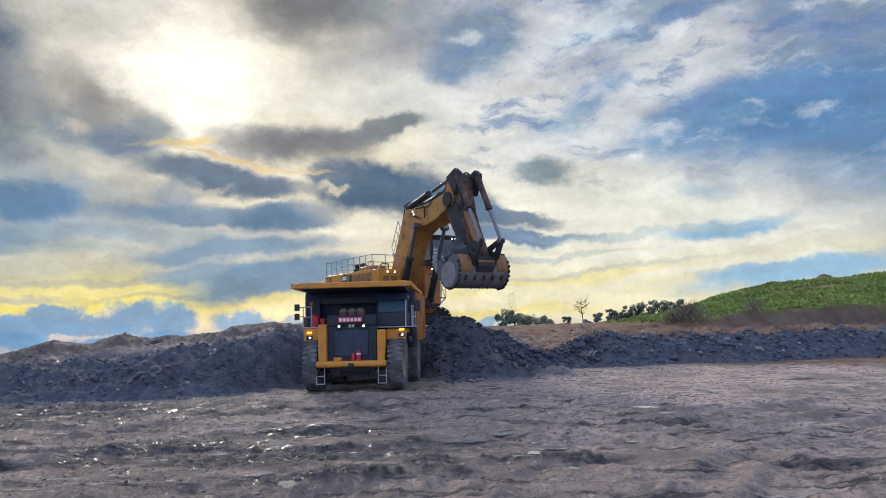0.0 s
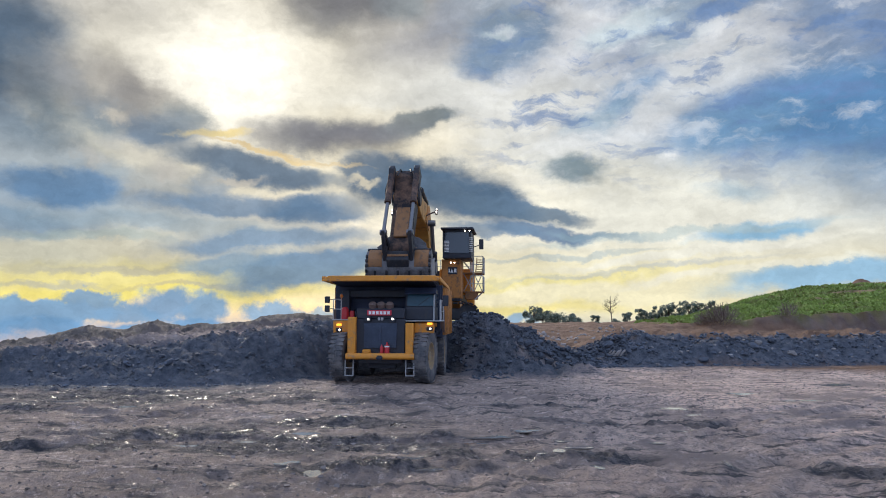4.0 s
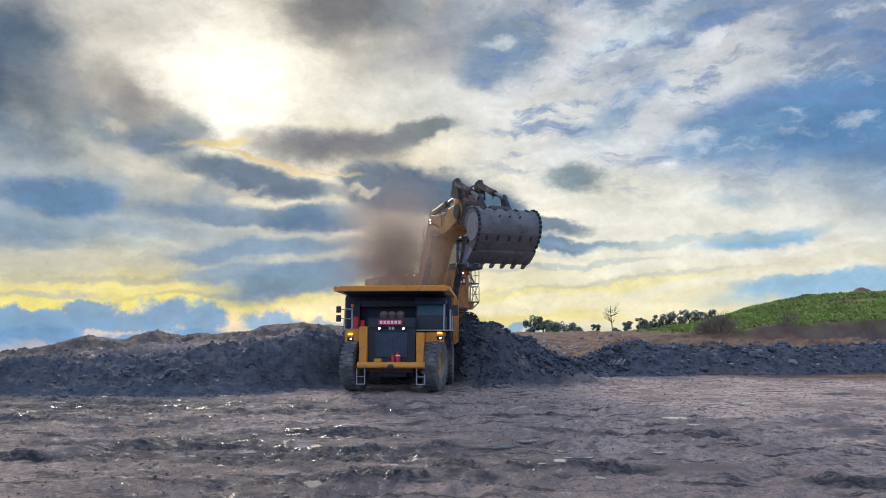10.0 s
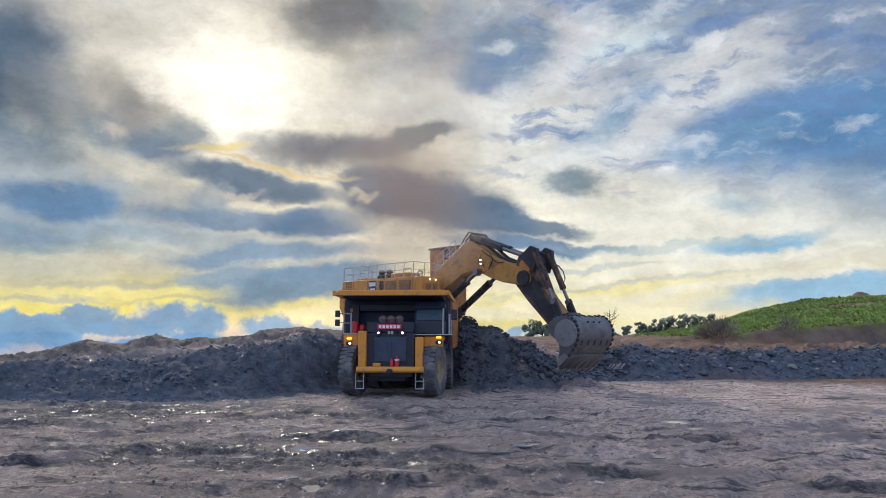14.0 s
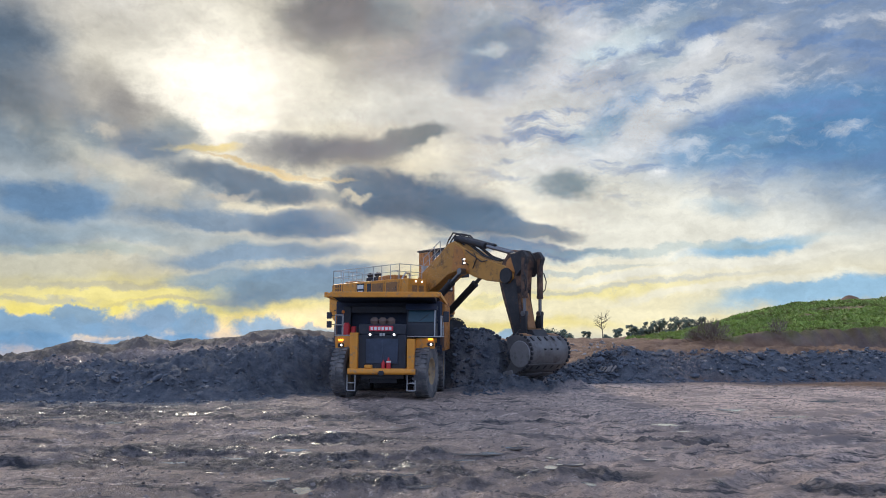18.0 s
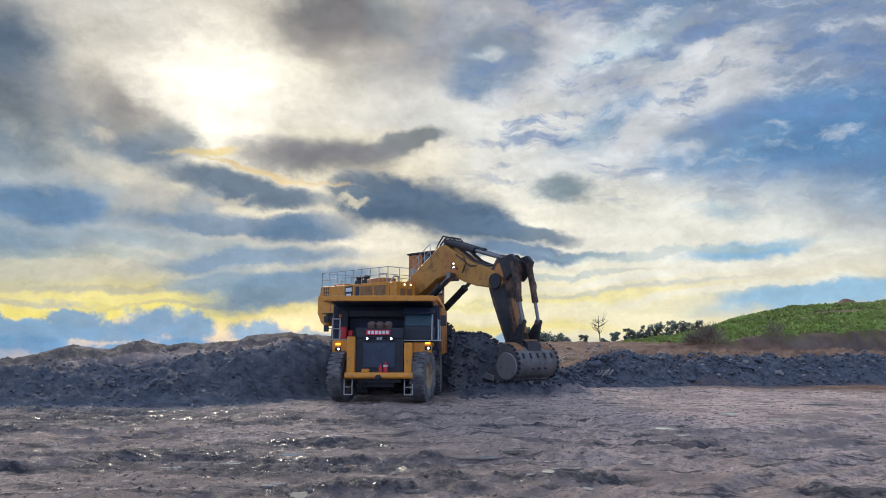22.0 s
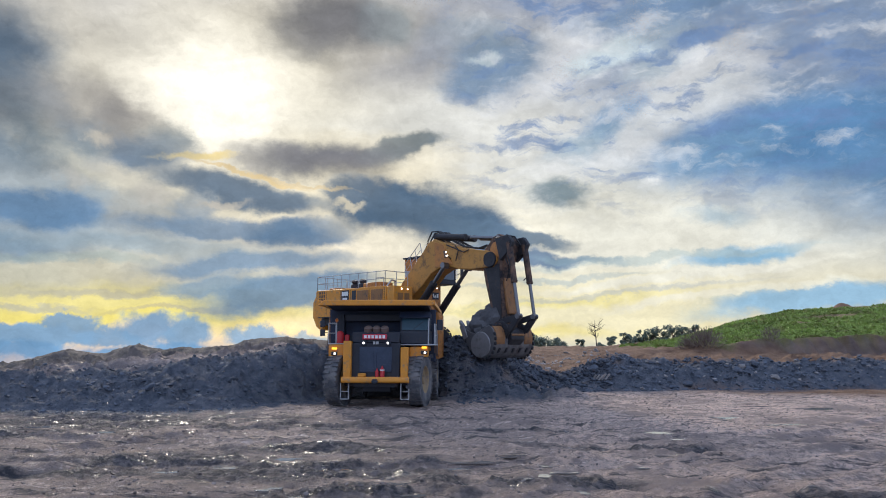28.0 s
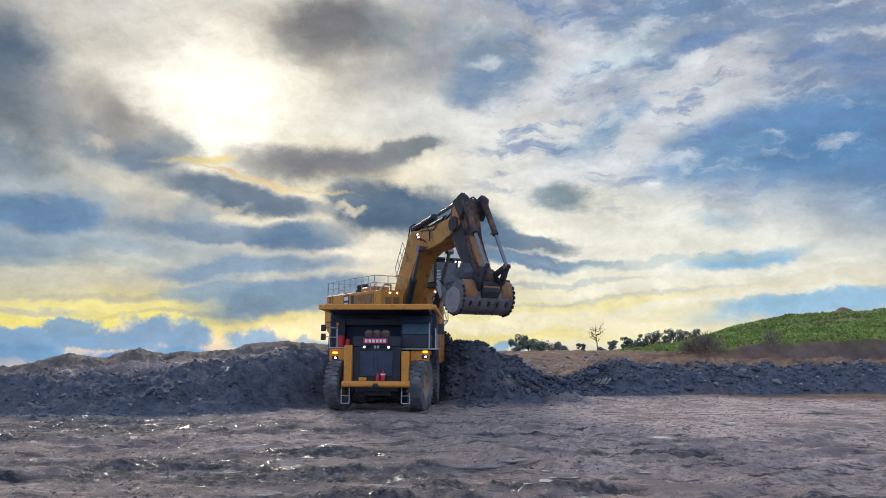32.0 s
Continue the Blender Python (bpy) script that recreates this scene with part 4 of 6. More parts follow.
    # dump body with the canopy over the cab
    bed = part("dump_body", [prism([(3.3, 2.2), (3.0, 4.9), (3.12, 4.95), (3.45, 2.3), (9.8, 2.9), (9.8, 2.75)], -2.55, 2.55, "x"),
                             prism([(3.3, 2.2), (3.0, 5.0), (7.5, 5.0), (10.1, 4.3), (9.9, 2.8)], -2.86, -2.74, "x"),
                             prism([(3.3, 2.2), (3.0, 5.0), (7.5, 5.0), (10.1, 4.3), (9.9, 2.8)], 2.74, 2.86, "x"),
                             box(-2.8, 2.8, 2.96, 3.1, 2.6, 5.0), prism([(-2.8, 2.25), (-2.8, 2.4), (2.8, 2.4), (2.8, 2.25)], 3.2, 9.7, "y")], bed_steel, t)
    part("canopy", [prism([(0.35, 5.12), (0.35, 5.18), (3.1, 5.02), (3.1, 4.9)], -2.6, 2.6, "x"),
                    prism([(-2.6, 5.1), (-2.6, 5.16), (2.6, 5.16), (2.6, 5.1)], 0.4, 3.2, "y")], bed_steel, bed)
    part("canopy_lip", [prism([(-2.98, 5.08), (-2.62, 5.36), (2.75, 5.36), (2.98, 5.2), (2.86, 5.08)], 0.18, 0.42, "y", 0.03)], yellow, bed)
    for s in (-1, 1):
        part("side_rail", [prism([(0.3, 5.1), (0.3, 5.34), (7.5, 5.12), (10.1, 4.42), (10.1, 4.25), (7.5, 4.95)], 2.8 * s, 2.98 * s, "x", 0.02)], yellow, bed)
        for i in range(6):
            y = 3.7 + 1.05 * i
            part("body_rib", [prism([(y, 2.35), (y - 0.05, 4.9), (y + 0.2, 4.9), (y + 0.25, 2.35)], 2.86 * s, 3.04 * s, "x", 0.02)], orange, bed)
        for i in range(5):
            part("step_slat", [box(2.72 * s, 2.98 * s, 3.0 + 0.22 * i, 3.1 + 0.22 * i, 2.75 - 0.08 * i, 3.7, 0.01)], tan, bed)


def tyre_shape(r, w):
    shoulder = [(-w / 2 + 0.02, 0.52 * r), (-w / 2 - 0.02, 0.72 * r), (-w / 2, 0.9 * r), (-w / 2 + 0.09, 0.975 * r), (w / 2 - 0.09, 0.975 * r), (w / 2, 0.9 * r),
                (w / 2 + 0.02, 0.72 * r), (w / 2 - 0.02, 0.52 * r)]
    lugs = []
    n = 34
    for i in range(n):
        a = 2 * math.pi * i / n
        for s in (-1, 1):
            b = a + (math.pi / n if s > 0 else 0)
            lugs.append(moved(box(0.04 * s, (w / 2 + 0.015) * s, -0.075, 0.075, 0.92 * r, r, 0.0), Matrix.Rotation(b, 4, "X")))
    n2, k = 40, len(shoulder)
    ring = [Vector((x, q * math.cos(2 * math.pi * i / n2), q * math.sin(2 * math.pi * i / n2))) for i in range(n2) for x, q in shoulder]
    quads = [[i * k + j, i * k + (j + 1) % k, (i + 1) % n2 * k + (j + 1) % k, (i + 1) % n2 * k + j] for i in range(n2) for j in range(k)]
    return [(ring, quads)] + lugs


wheels = []


def build_wheels():
    r = 1.35
    for x, y, steer in ((-2.0, 1.45, 1), (2.15, 1.45, 1), (-2.47, 6.38, 0), (2.47, 6.38, 0), (-1.72, 6.38, 0), (1.72, 6.38, 0)):
        s = 1 if x > 0 else -1
        w = holder("wheel", "dusty off-road wheel", "")
        del w["label"]
        w.parent = truck
        w.matrix_basis = pose(x, y, r)
        part("tyre", tyre_shape(r, 0.68), rubber, w, "dust-grey block-tread tyre")
        part("rim", [lathe([(-0.3, 0.3), (-0.28, 0.72), (-0.1, 0.68), (0.05 * 1, 0.55), (0.2, 0.6), (0.29, 0.73), (0.32, 0.73), (0.3, 0.66), (0.16, 0.6), (0.08, 0.42), (0.1, 0.24), (0.24, 0.22), (0.25, 0.02)],
                           (0, 0, 0), (s, 0, 0), 28)], rim_paint, w)
        wheels.append((w, x, y, r, steer))


build_truck()
build_wheels()

# ---- the excavator: its base stands on the bench, z = 0 at the tracks ----
excavator = holder("excavator", "large yellow hydraulic backhoe excavator working on the bench above the truck", "excavator")
FOOT_Y, FOOT_Z, BOOM, STICK = 0.91, 3.25, 8.75, 4.2


def empty_part(name, parent):
    o = new(name)
    o.parent = parent
    return o


def rail(points, height, posts=0.9, r=0.028):
    """A handrail along points at deck level: posts, a knee rail and a top rail."""
    got = []
    for a, b in zip(points, points[1:]):
        a, b = Vector(a), Vector(b)
        n = max(1, round((b - a).length / posts))
        up = Vector((0, 0, height))
        got += [tube(a + up, b + up, r, 6), tube(a + up * 0.5, b + up * 0.5, r * 0.8, 6)]
        got += [tube(a.lerp(b, i / n), a.lerp(b, i / n) + up, r, 6) for i in range(n + 1)]
    return got


def build_undercarriage():
    e = excavator
    part("car_body", [box(-1.6, 1.6, -1.7, 1.7, 0.6, 1.5, 0.1), lathe([(0, 1.6), (0.3, 1.6)], (0, 0, 1.45), (0, 0, 1), 28)], dark_steel, e)
    for s in (-1, 1):
        y = 2.3 * s
        tr = part("track_frame", [box(-2.9, 2.9, y - 0.28, y + 0.28, 0.4, 1.2, 0.1)], dark_steel, e)
        shoes = []
        for i in range(46):
            u = i / 46 * (2 * 6.0 + 2 * math.pi * 0.8)
            if u < 6.0:
                p, a = (-3.0 + u, 1.6), 0
            elif u < 6.0 + math.pi * 0.8:
                th = (u - 6.0) / 0.8
                p, a = (3.0 + 0.8 * math.sin(th), 0.8 + 0.8 * math.cos(th)), th
            elif u < 12.0 + math.pi * 0.8:
                p, a = (3.0 - (u - 6.0 - math.pi * 0.8), 0.0), math.pi
            else:
                th = (u - 12.0 - math.pi * 0.8) / 0.8
                p, a = (-3.0 - 0.8 * math.sin(th), 0.8 - 0.8 * math.cos(th)), math.pi + th
            shoes.append(moved(box(-0.15, 0.15, -0.5, 0.5, -0.1, 0.0, 0.02), Matrix.Translation((p[0], y, p[1])) @ Matrix.Rotation(a, 4, "Y")))
        part("crawler_track", shoes, dark_steel, e)
        for x in (-3.0, 3.0):
            part("track_wheel", [lathe([(-0.3, 0.68), (0.3, 0.68)], (x, y, 0.8), (0, 1, 0), 20)], dark_steel, e)


house = empty_part("superstructure", excavator)


def build_house():
    h = house
    part("main_deck", [box(-2.7, 3.05, -4.8, 1.6, 1.7, 2.25, 0.05), box(-1.0, 3.05, 1.6, 2.9, 1.7, 2.25, 0.05)], dark_steel, h)
    part("counterweight", [prism([(-5.0, 1.35), (-5.5, 1.6), (-5.95, 2.3), (-5.95, 3.4), (-5.5, 4.0), (-4.7, 4.0), (-4.7, 1.35)], -3.25, 2.98, "x", 0.06)], yellow, h)
    eng = part("engine_house", [prism([(-5.45, 2.25), (-5.5, 4.12), (-5.35, 4.22), (2.15, 4.22), (2.25, 4.1), (2.25, 2.25)], 0.95, 3.05, "x", 0.03)], yellow, h)
    part("left_house", [box(-3.3, -0.95, -5.3, -1.1, 2.25, 4.1, 0.05)], yellow, h)
    part("centre_housing", [box(-0.95, 0.95, -5.3, -1.6, 2.25, 4.0, 0.05)], black, h)
    # right flank: louvres, sign, door opening and panels
    for i in range(3):
        for j in range(3):
            y = -5.05 + 0.26 * i
            z = 3.42 + 0.26 * j
            part("louvre", [box(3.045, 3.065, y, y + 0.13, z, z + 0.2, 0.0)], black, h)
    sg = part("flank_sign", [box(3.05, 3.075, -2.45, -1.62, 3.3, 4.1, 0.01)], black, h, "dark sign with pale shapes")
    part("sign_shape", [box(3.075, 3.085, -2.38, -1.7, 3.72, 4.0, 0.0), box(3.075, 3.085, -2.3, -1.78, 3.4, 3.58, 0.0)], white_paint, sg)
    part("door_opening", [box(3.05, 3.07, -1.3, -0.85, 3.4, 4.05, 0.01)], black, h)
    for y0, y1 in ((-0.72, 0.5), (0.78, 1.95)):
        p = part("access_panel", [box(3.05, 3.085, y0, y1, 3.25, 4.02, 0.015)], panel_brown, h)
        part("panel_handle", [box(3.085, 3.11, y1 - 0.16, y1 - 0.12, 3.55, 3.7, 0.01)], black, p)
    for y in (-4.2, -2.6, -1.45, 0.62, 2.1):
        part("flank_seam", [box(3.045, 3.062, y, y + 0.025, 2.4, 4.1, 0)], dark_steel, h)
    part("walkway", [box(3.05, 3.5, -4.6, 2.2, 2.22, 2.28, 0.01)], dark_steel, h)
    fb = part("front_cabinet", [box(1.25, 2.98, 2.25, 2.92, 2.25, 4.2, 0.04)], yellow, h)
    part("cabinet_door", [box(1.55, 2.0, 2.92, 2.94, 2.7, 3.75, 0.02), box(2.15, 2.6, 2.92, 2.94, 2.7, 3.75, 0.02)], panel_brown, fb)
    for x in (1.72, 2.25):
        part("work_lamp", [lathe([(0, 0.05), (0.04, 0.06)], (x, 2.97, 4.02), (0, -1, 0), 10)], lamp_white, h)
    # roof
    part("handrail", rail([(0.95, 2.1, 4.22), (2.98, 2.1, 4.22), (2.98, -5.4, 4.22), (0.3, -5.4, 4.22)], 1.0), grey_metal, h)
    part("handrail", rail([(-3.2, -1.2, 4.1), (-3.2, -5.3, 4.1), (0.3, -5.3, 4.1)], 1.0), grey_metal, h)
    for y in (-2.6, -1.75):
        part("exhaust_dome", [lathe([(0, 0.3), (0.25, 0.34), (0.4, 0.3), (0.45, 0.2), (0.6, 0.27), (0.72, 0.22), (0.78, 0.05)], (1.7, y, 4.2), (0, 0, 1), 14)], dark_steel, h)
    part("roof_box", [box(1.2, 2.4, -0.9, 0.9, 4.2, 4.6, 0.05)], orange, h)
    part("roof_box", [box(1.3, 2.3, -4.9, -3.6, 4.2, 4.42, 0.05)], orange, h)
    part("roof_pipe", [pipe([(1.2, 1.1, 4.25), (1.2, 1.1, 4.7), (1.9, 1.5, 4.7), (2.3, 1.5, 4.25)], 0.06, 8), pipe([(2.5, 0.6, 4.25), (2.5, 0.6, 4.85), (2.5, 1.4, 4.85), (2.5, 1.4, 4.25)], 0.03)], grey_metal, h)
    # cab tower on the operator's left
    mod = part("cab_tower", [box(-2.75, -1.4, -0.6, 1.65, 1.9, 4.6, 0.05), prism([(-0.6, 1.9), (1.6, 1.9), (0.9, 1.2), (-0.3, 1.2)], -2.65, -1.5, "x")], orange, h)
    s2 = part("tower_sign", [box(-2.5, -1.85, 1.65, 1.68, 3.55, 4.05, 0.02)], black, h, "dark sign with a pale shape")
    part("sign_shape", [prism([(-2.44, 3.68), (-2.44, 3.93), (-2.28, 3.95), (-2.26, 3.68)], 1.68, 1.69, "y"), prism([(-2.22, 3.66), (-2.12, 3.94), (-2.02, 3.66)], 1.68, 1.69, "y"), box(-1.99, -1.9, 1.68, 1.69, 3.68, 3.94, 0.0)], white_paint, s2)
    for x in (-2.3, -2.05):
        part("work_lamp", [lathe([(0, 0.05), (0.04, 0.06)], (x, 1.7, 4.36), (0, -1, 0), 10)], lamp_white, h)
    cb = part("operator_cab", [box(-3.5, -1.55, -0.95, 2.42, 4.6, 4.95, 0.04), box(-3.5, -1.55, -0.95, 0.6, 4.95, 6.55, 0.04), box(-3.5, -3.38, 0.6, 2.42, 4.95, 6.55, 0.02),
                               box(-1.67, -1.55, 0.6, 2.42, 4.95, 6.55, 0.02), box(-3.5, -1.55, 0.6, 2.42, 6.4, 6.56, 0.02)], black, h)
    part("cab_rear_panel", [box(-1.56, -1.53, -0.9, 0.55, 4.7, 6.5, 0.01), box(-3.45, -1.6, -0.98, -0.94, 4.7, 6.5, 0.01)], orange, h)
    part("front_window", [box(-3.36, -1.69, 2.36, 2.39, 4.97, 6.38, 0.0)], glass, h)
    part("side_window", [box(-1.57, -1.545, 0.7, 2.3, 5.0, 6.35, 0.0)], glass, h)
    for i in range(8):
        part("blind_slat", [box(-2.0, -1.68, 2.44, 2.47, 5.05 + 0.1 * i, 5.1 + 0.1 * i, 0.0)], white_paint, h)
        part("blind_slat", [box(-3.62, -3.4, 2.44, 2.47, 5.05 + 0.13 * i, 5.1 + 0.13 * i, 0.0)], white_paint, h)
    rf = part("cab_roof", [box(-3.68, -1.45, -1.05, 2.72, 6.56, 6.7, 0.03)], black, h)
    for x in (-3.42, -3.1):
        part("roof_lamp", [lathe([(0, 0.05), (0.05, 0.06)], (x, 2.74, 6.45), (0, -1, 0), 10)], lamp_white, h)
    part("cab_mirror", [box(-4.35, -4.05, 2.3, 2.4, 5.2, 5.9, 0.05), pipe([(-4.08, 2.35, 5.5), (-3.5, 2.35, 5.3)], 0.03)], black, h)
    # stairs and landings outside the cab
    part("landing", [box(-4.2, -2.74, -1.8, 0.1, 2.35, 2.43, 0.01)], panel_brown, h)
    part("landing", [box(-4.2, -2.74, -2.2, 0.1, 3.7, 3.78, 0.01)], panel_brown, h)
    part("tool_box", [box(-3.8, -2.9, -0.7, 0.0, 1.85, 2.35, 0.04)], panel_brown, h)
    part("landing_rail", rail([(-3.3, 0.08, 3.78), (-4.18, 0.08, 3.78), (-4.18, -2.15, 3.78)], 1.15, 0.7), grey_metal, h)
    part("landing_rail", rail([(-3.3, 0.08, 2.43), (-4.18, 0.08, 2.43), (-4.18, -1.75, 2.43)], 1.1, 0.6), grey_metal, h)
    part("brace", [pipe([(-4.15, 0.06, 2.4), (-3.55, 0.06, 3.7)], 0.03), pipe([(-3.55, 0.06, 2.4), (-4.15, 0.06, 3.7)], 0.03), pipe([(-3.5, 0.06, 2.4), (-2.8, 0.06, 3.7)], 0.03), pipe([(-2.8, 0.06, 2.4), (-3.5, 0.06, 3.7)], 0.03), pipe([(-3.5, 0.06, 2.4), (-3.5, 0.06, 4.6)], 0.04), pipe([(-3.5, 0.06, 3.72), (-2.8, 0.06, 4.55)], 0.05), pipe([(-4.15, 0.06, 2.35), (-3.6, 0.06, 1.85)], 0.05)], grey_metal, h)
    part("stairs", [prism([(-0.7, 3.75), (-0.7, 3.95), (-2.1, 5.0), (-2.1, 4.8)], -4.15, -4.09, "x"), prism([(-0.7, 3.75), (-0.7, 3.95), (-2.1, 5.0), (-2.1, 4.8)], -3.66, -3.6, "x")]
         + [box(-4.12, -3.64, -0.9 - 0.25 * i, -0.65 - 0.25 * i, 3.86 + 0.19 * i, 3.9 + 0.19 * i, 0) for i in range(6)], panel_brown, h)


boom = empty_part("boom", excavator)
stick = empty_part("stick", excavator)
bucket = empty_part("bucket", excavator)


def build_boom():
    outline = [(-0.45, 0.35), (0.1, 0.75), (0.95, 1.3), (3.0, 2.4), (3.9, 2.95), (4.5, 3.0), (5.1, 2.55), (6.9, 1.42), (8.68, 0.62), (9.18, 0.35), (9.28, -0.2), (8.88, -0.5),
               (7.1, -0.08), (6.0, 0.35), (5.2, 0.8), (4.4, 0.95), (3.6, 0.85), (2.6, 0.35), (0.4, -0.5), (-0.3, -0.45)]
    part("boom_beam", [prism(outline, -0.75, 0.75, "x", 0.04)], boom_paint, boom)
    for s in (-1, 1):
        part("boom_gusset", [prism([(4.1, 1.1), (4.5, 2.75), (5.2, 2.3), (5.7, 0.75)], 0.74 * s, 0.8 * s, "x", 0.01)], orange, boom)
        part("lamp_bracket", [pipe([(0.75 * s, 5.2, 1.6), (1.38 * s, 5.8, 1.36)], 0.05, 6), pipe([(0.75 * s, 5.6, 1.2), (1.38 * s, 5.8, 1.36)], 0.04, 6), box(min(1.38 * s, 1.52 * s), max(1.38 * s, 1.52 * s), 5.74, 5.88, 1.12, 1.58, 0.02)], tan, boom)
        for d in (0.0, 0.24):
            part("boom_lamp", [lathe([(0, 0.04), (0.1, 0.05)], (1.46 * s, 5.88, 1.22 + d), (0, 1, 0), 10)], lamp_white, boom)
        part("pivot_boss", [lathe([(0, 0.5), (0.12, 0.46)], (0.74 * s, BOOM, 0), (s, 0, 0), 20)], dark_steel, boom)
        part("cylinder_bracket", [prism([(3.7, 2.7), (4.1, 3.25), (4.5, 3.42), (4.8, 3.3), (5.0, 2.5)], 0.22 * s, 0.34 * s, "x", 0.02)], dark_steel, boom)
    part("service_rail", rail([(0.6, 1.2, 1.45), (0.6, 3.0, 2.35)], 0.95, 0.8) + rail([(-0.6, 1.2, 1.45), (-0.6, 3.0, 2.35)], 0.95, 0.8)
         + [box(-0.7, 0.7, 1.1, 1.2, 1.0, 1.9, 0.02)], grey_metal, boom)
    for k, x in enumerate((-0.5, -0.25, 0.25, 0.5)):
        pts = [(x, 3.2, 2.5), (x, 3.7, 3.2), (x, 4.2, 3.55 + 0.1 * (k % 2)), (x, 4.8, 3.45), (x, 5.4, 2.75), (x, 6.7, 1.65), (x, 7.9, 1.1), (x, 8.6, 1.05)]
        part("hydraulic_hose", [pipe(pts, 0.05, 6)], hose, boom)
    part("hydraulic_pipe", [pipe([(0.78, 5.5, 2.2), (0.78, 6.8, 1.2), (0.78, 7.3, 1.2)], 0.035), pipe([(0.78, 6.0, 0.9), (0.78, 6.4, 1.5), (0.78, 6.2, 1.9)], 0.035)], dark_steel, boom)


def build_stick():
    outline = [(-1.35, 0.35), (-1.45, 0.8), (-1.25, 1.15), (-0.6, 1.35), (0.3, 0.9), (1.6, 0.5), (4.0, 0.4), (4.5, 0.25), (4.55, -0.25), (4.15, -0.45), (1.2, -0.75), (-0.2, -0.8), (-0.75, -0.45)]
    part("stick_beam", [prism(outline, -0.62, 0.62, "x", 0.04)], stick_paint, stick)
    for s in (-1, 1):
        part("pivot_disc", [lathe([(0, 0.52), (0.1, 0.48), (0.14, 0.3)], (0.62 * s, -0.5, 0.55), (s, 0, 0), 20)], orange, stick)
        part("cylinder_ear", [prism([(-1.2, 0.7), (-1.1, 1.75), (-0.6, 2.0), (-0.15, 1.7), (0.3, 0.85)], 0.6 * s, 0.9 * s, "x", 0.03)], dark_steel, stick)
        part("wear_strip", [prism([(0.2, -0.55), (3.8, -0.3), (3.8, 0.2), (0.4, 0.6)], 0.62 * s, 0.66 * s, "x", 0.01)], dark_steel, stick)
    part("hydraulic_hose", [pipe([(0.85, 0.0, 1.4), (0.95, 0.3, 1.6), (0.98, 0.8, 1.65), (0.95, 1.2, 1.5), (0.8, 1.45, 1.2)], 0.035), pipe([(0.85, 0.3, 1.3), (0.95, 0.7, 1.5), (0.9, 1.2, 1.4), (0.8, 1.6, 1.1)], 0.035)], hose, stick)
    part("hydraulic_hose", [pipe([(-0.85, 0.0, 1.4), (-0.95, 0.3, 1.6), (-0.98, 0.8, 1.62), (-0.95, 1.25, 1.45), (-0.8, 1.5, 1.15)], 0.035)], hose, stick)
    part("hydraulic_hose", [pipe([(-0.3, -1.5, 0.7), (-0.3, -1.2, 1.35), (-0.4, -0.6, 1.62)], 0.05), pipe([(0.3, -1.4, 0.8), (0.3, -1.05, 1.45), (0.4, -0.4, 1.6)], 0.05)], hose, stick)
    part("front_plate", [box(-0.4, 0.4, 0.7, 3.5, 0.44, 0.6, 0.04)], panel_brown, stick)


BUCKET_OUT = [(-2.12, 0.18), (-1.86, -0.56), (-1.55, -1.18), (-1.2, -1.58), (-0.78, -1.82), (-0.32, -1.85), (0.12, -1.64), (0.42, -1.22), (0.52, -0.72), (0.42, -0.24), (0.2, 0.06)]
HALF = 1.8


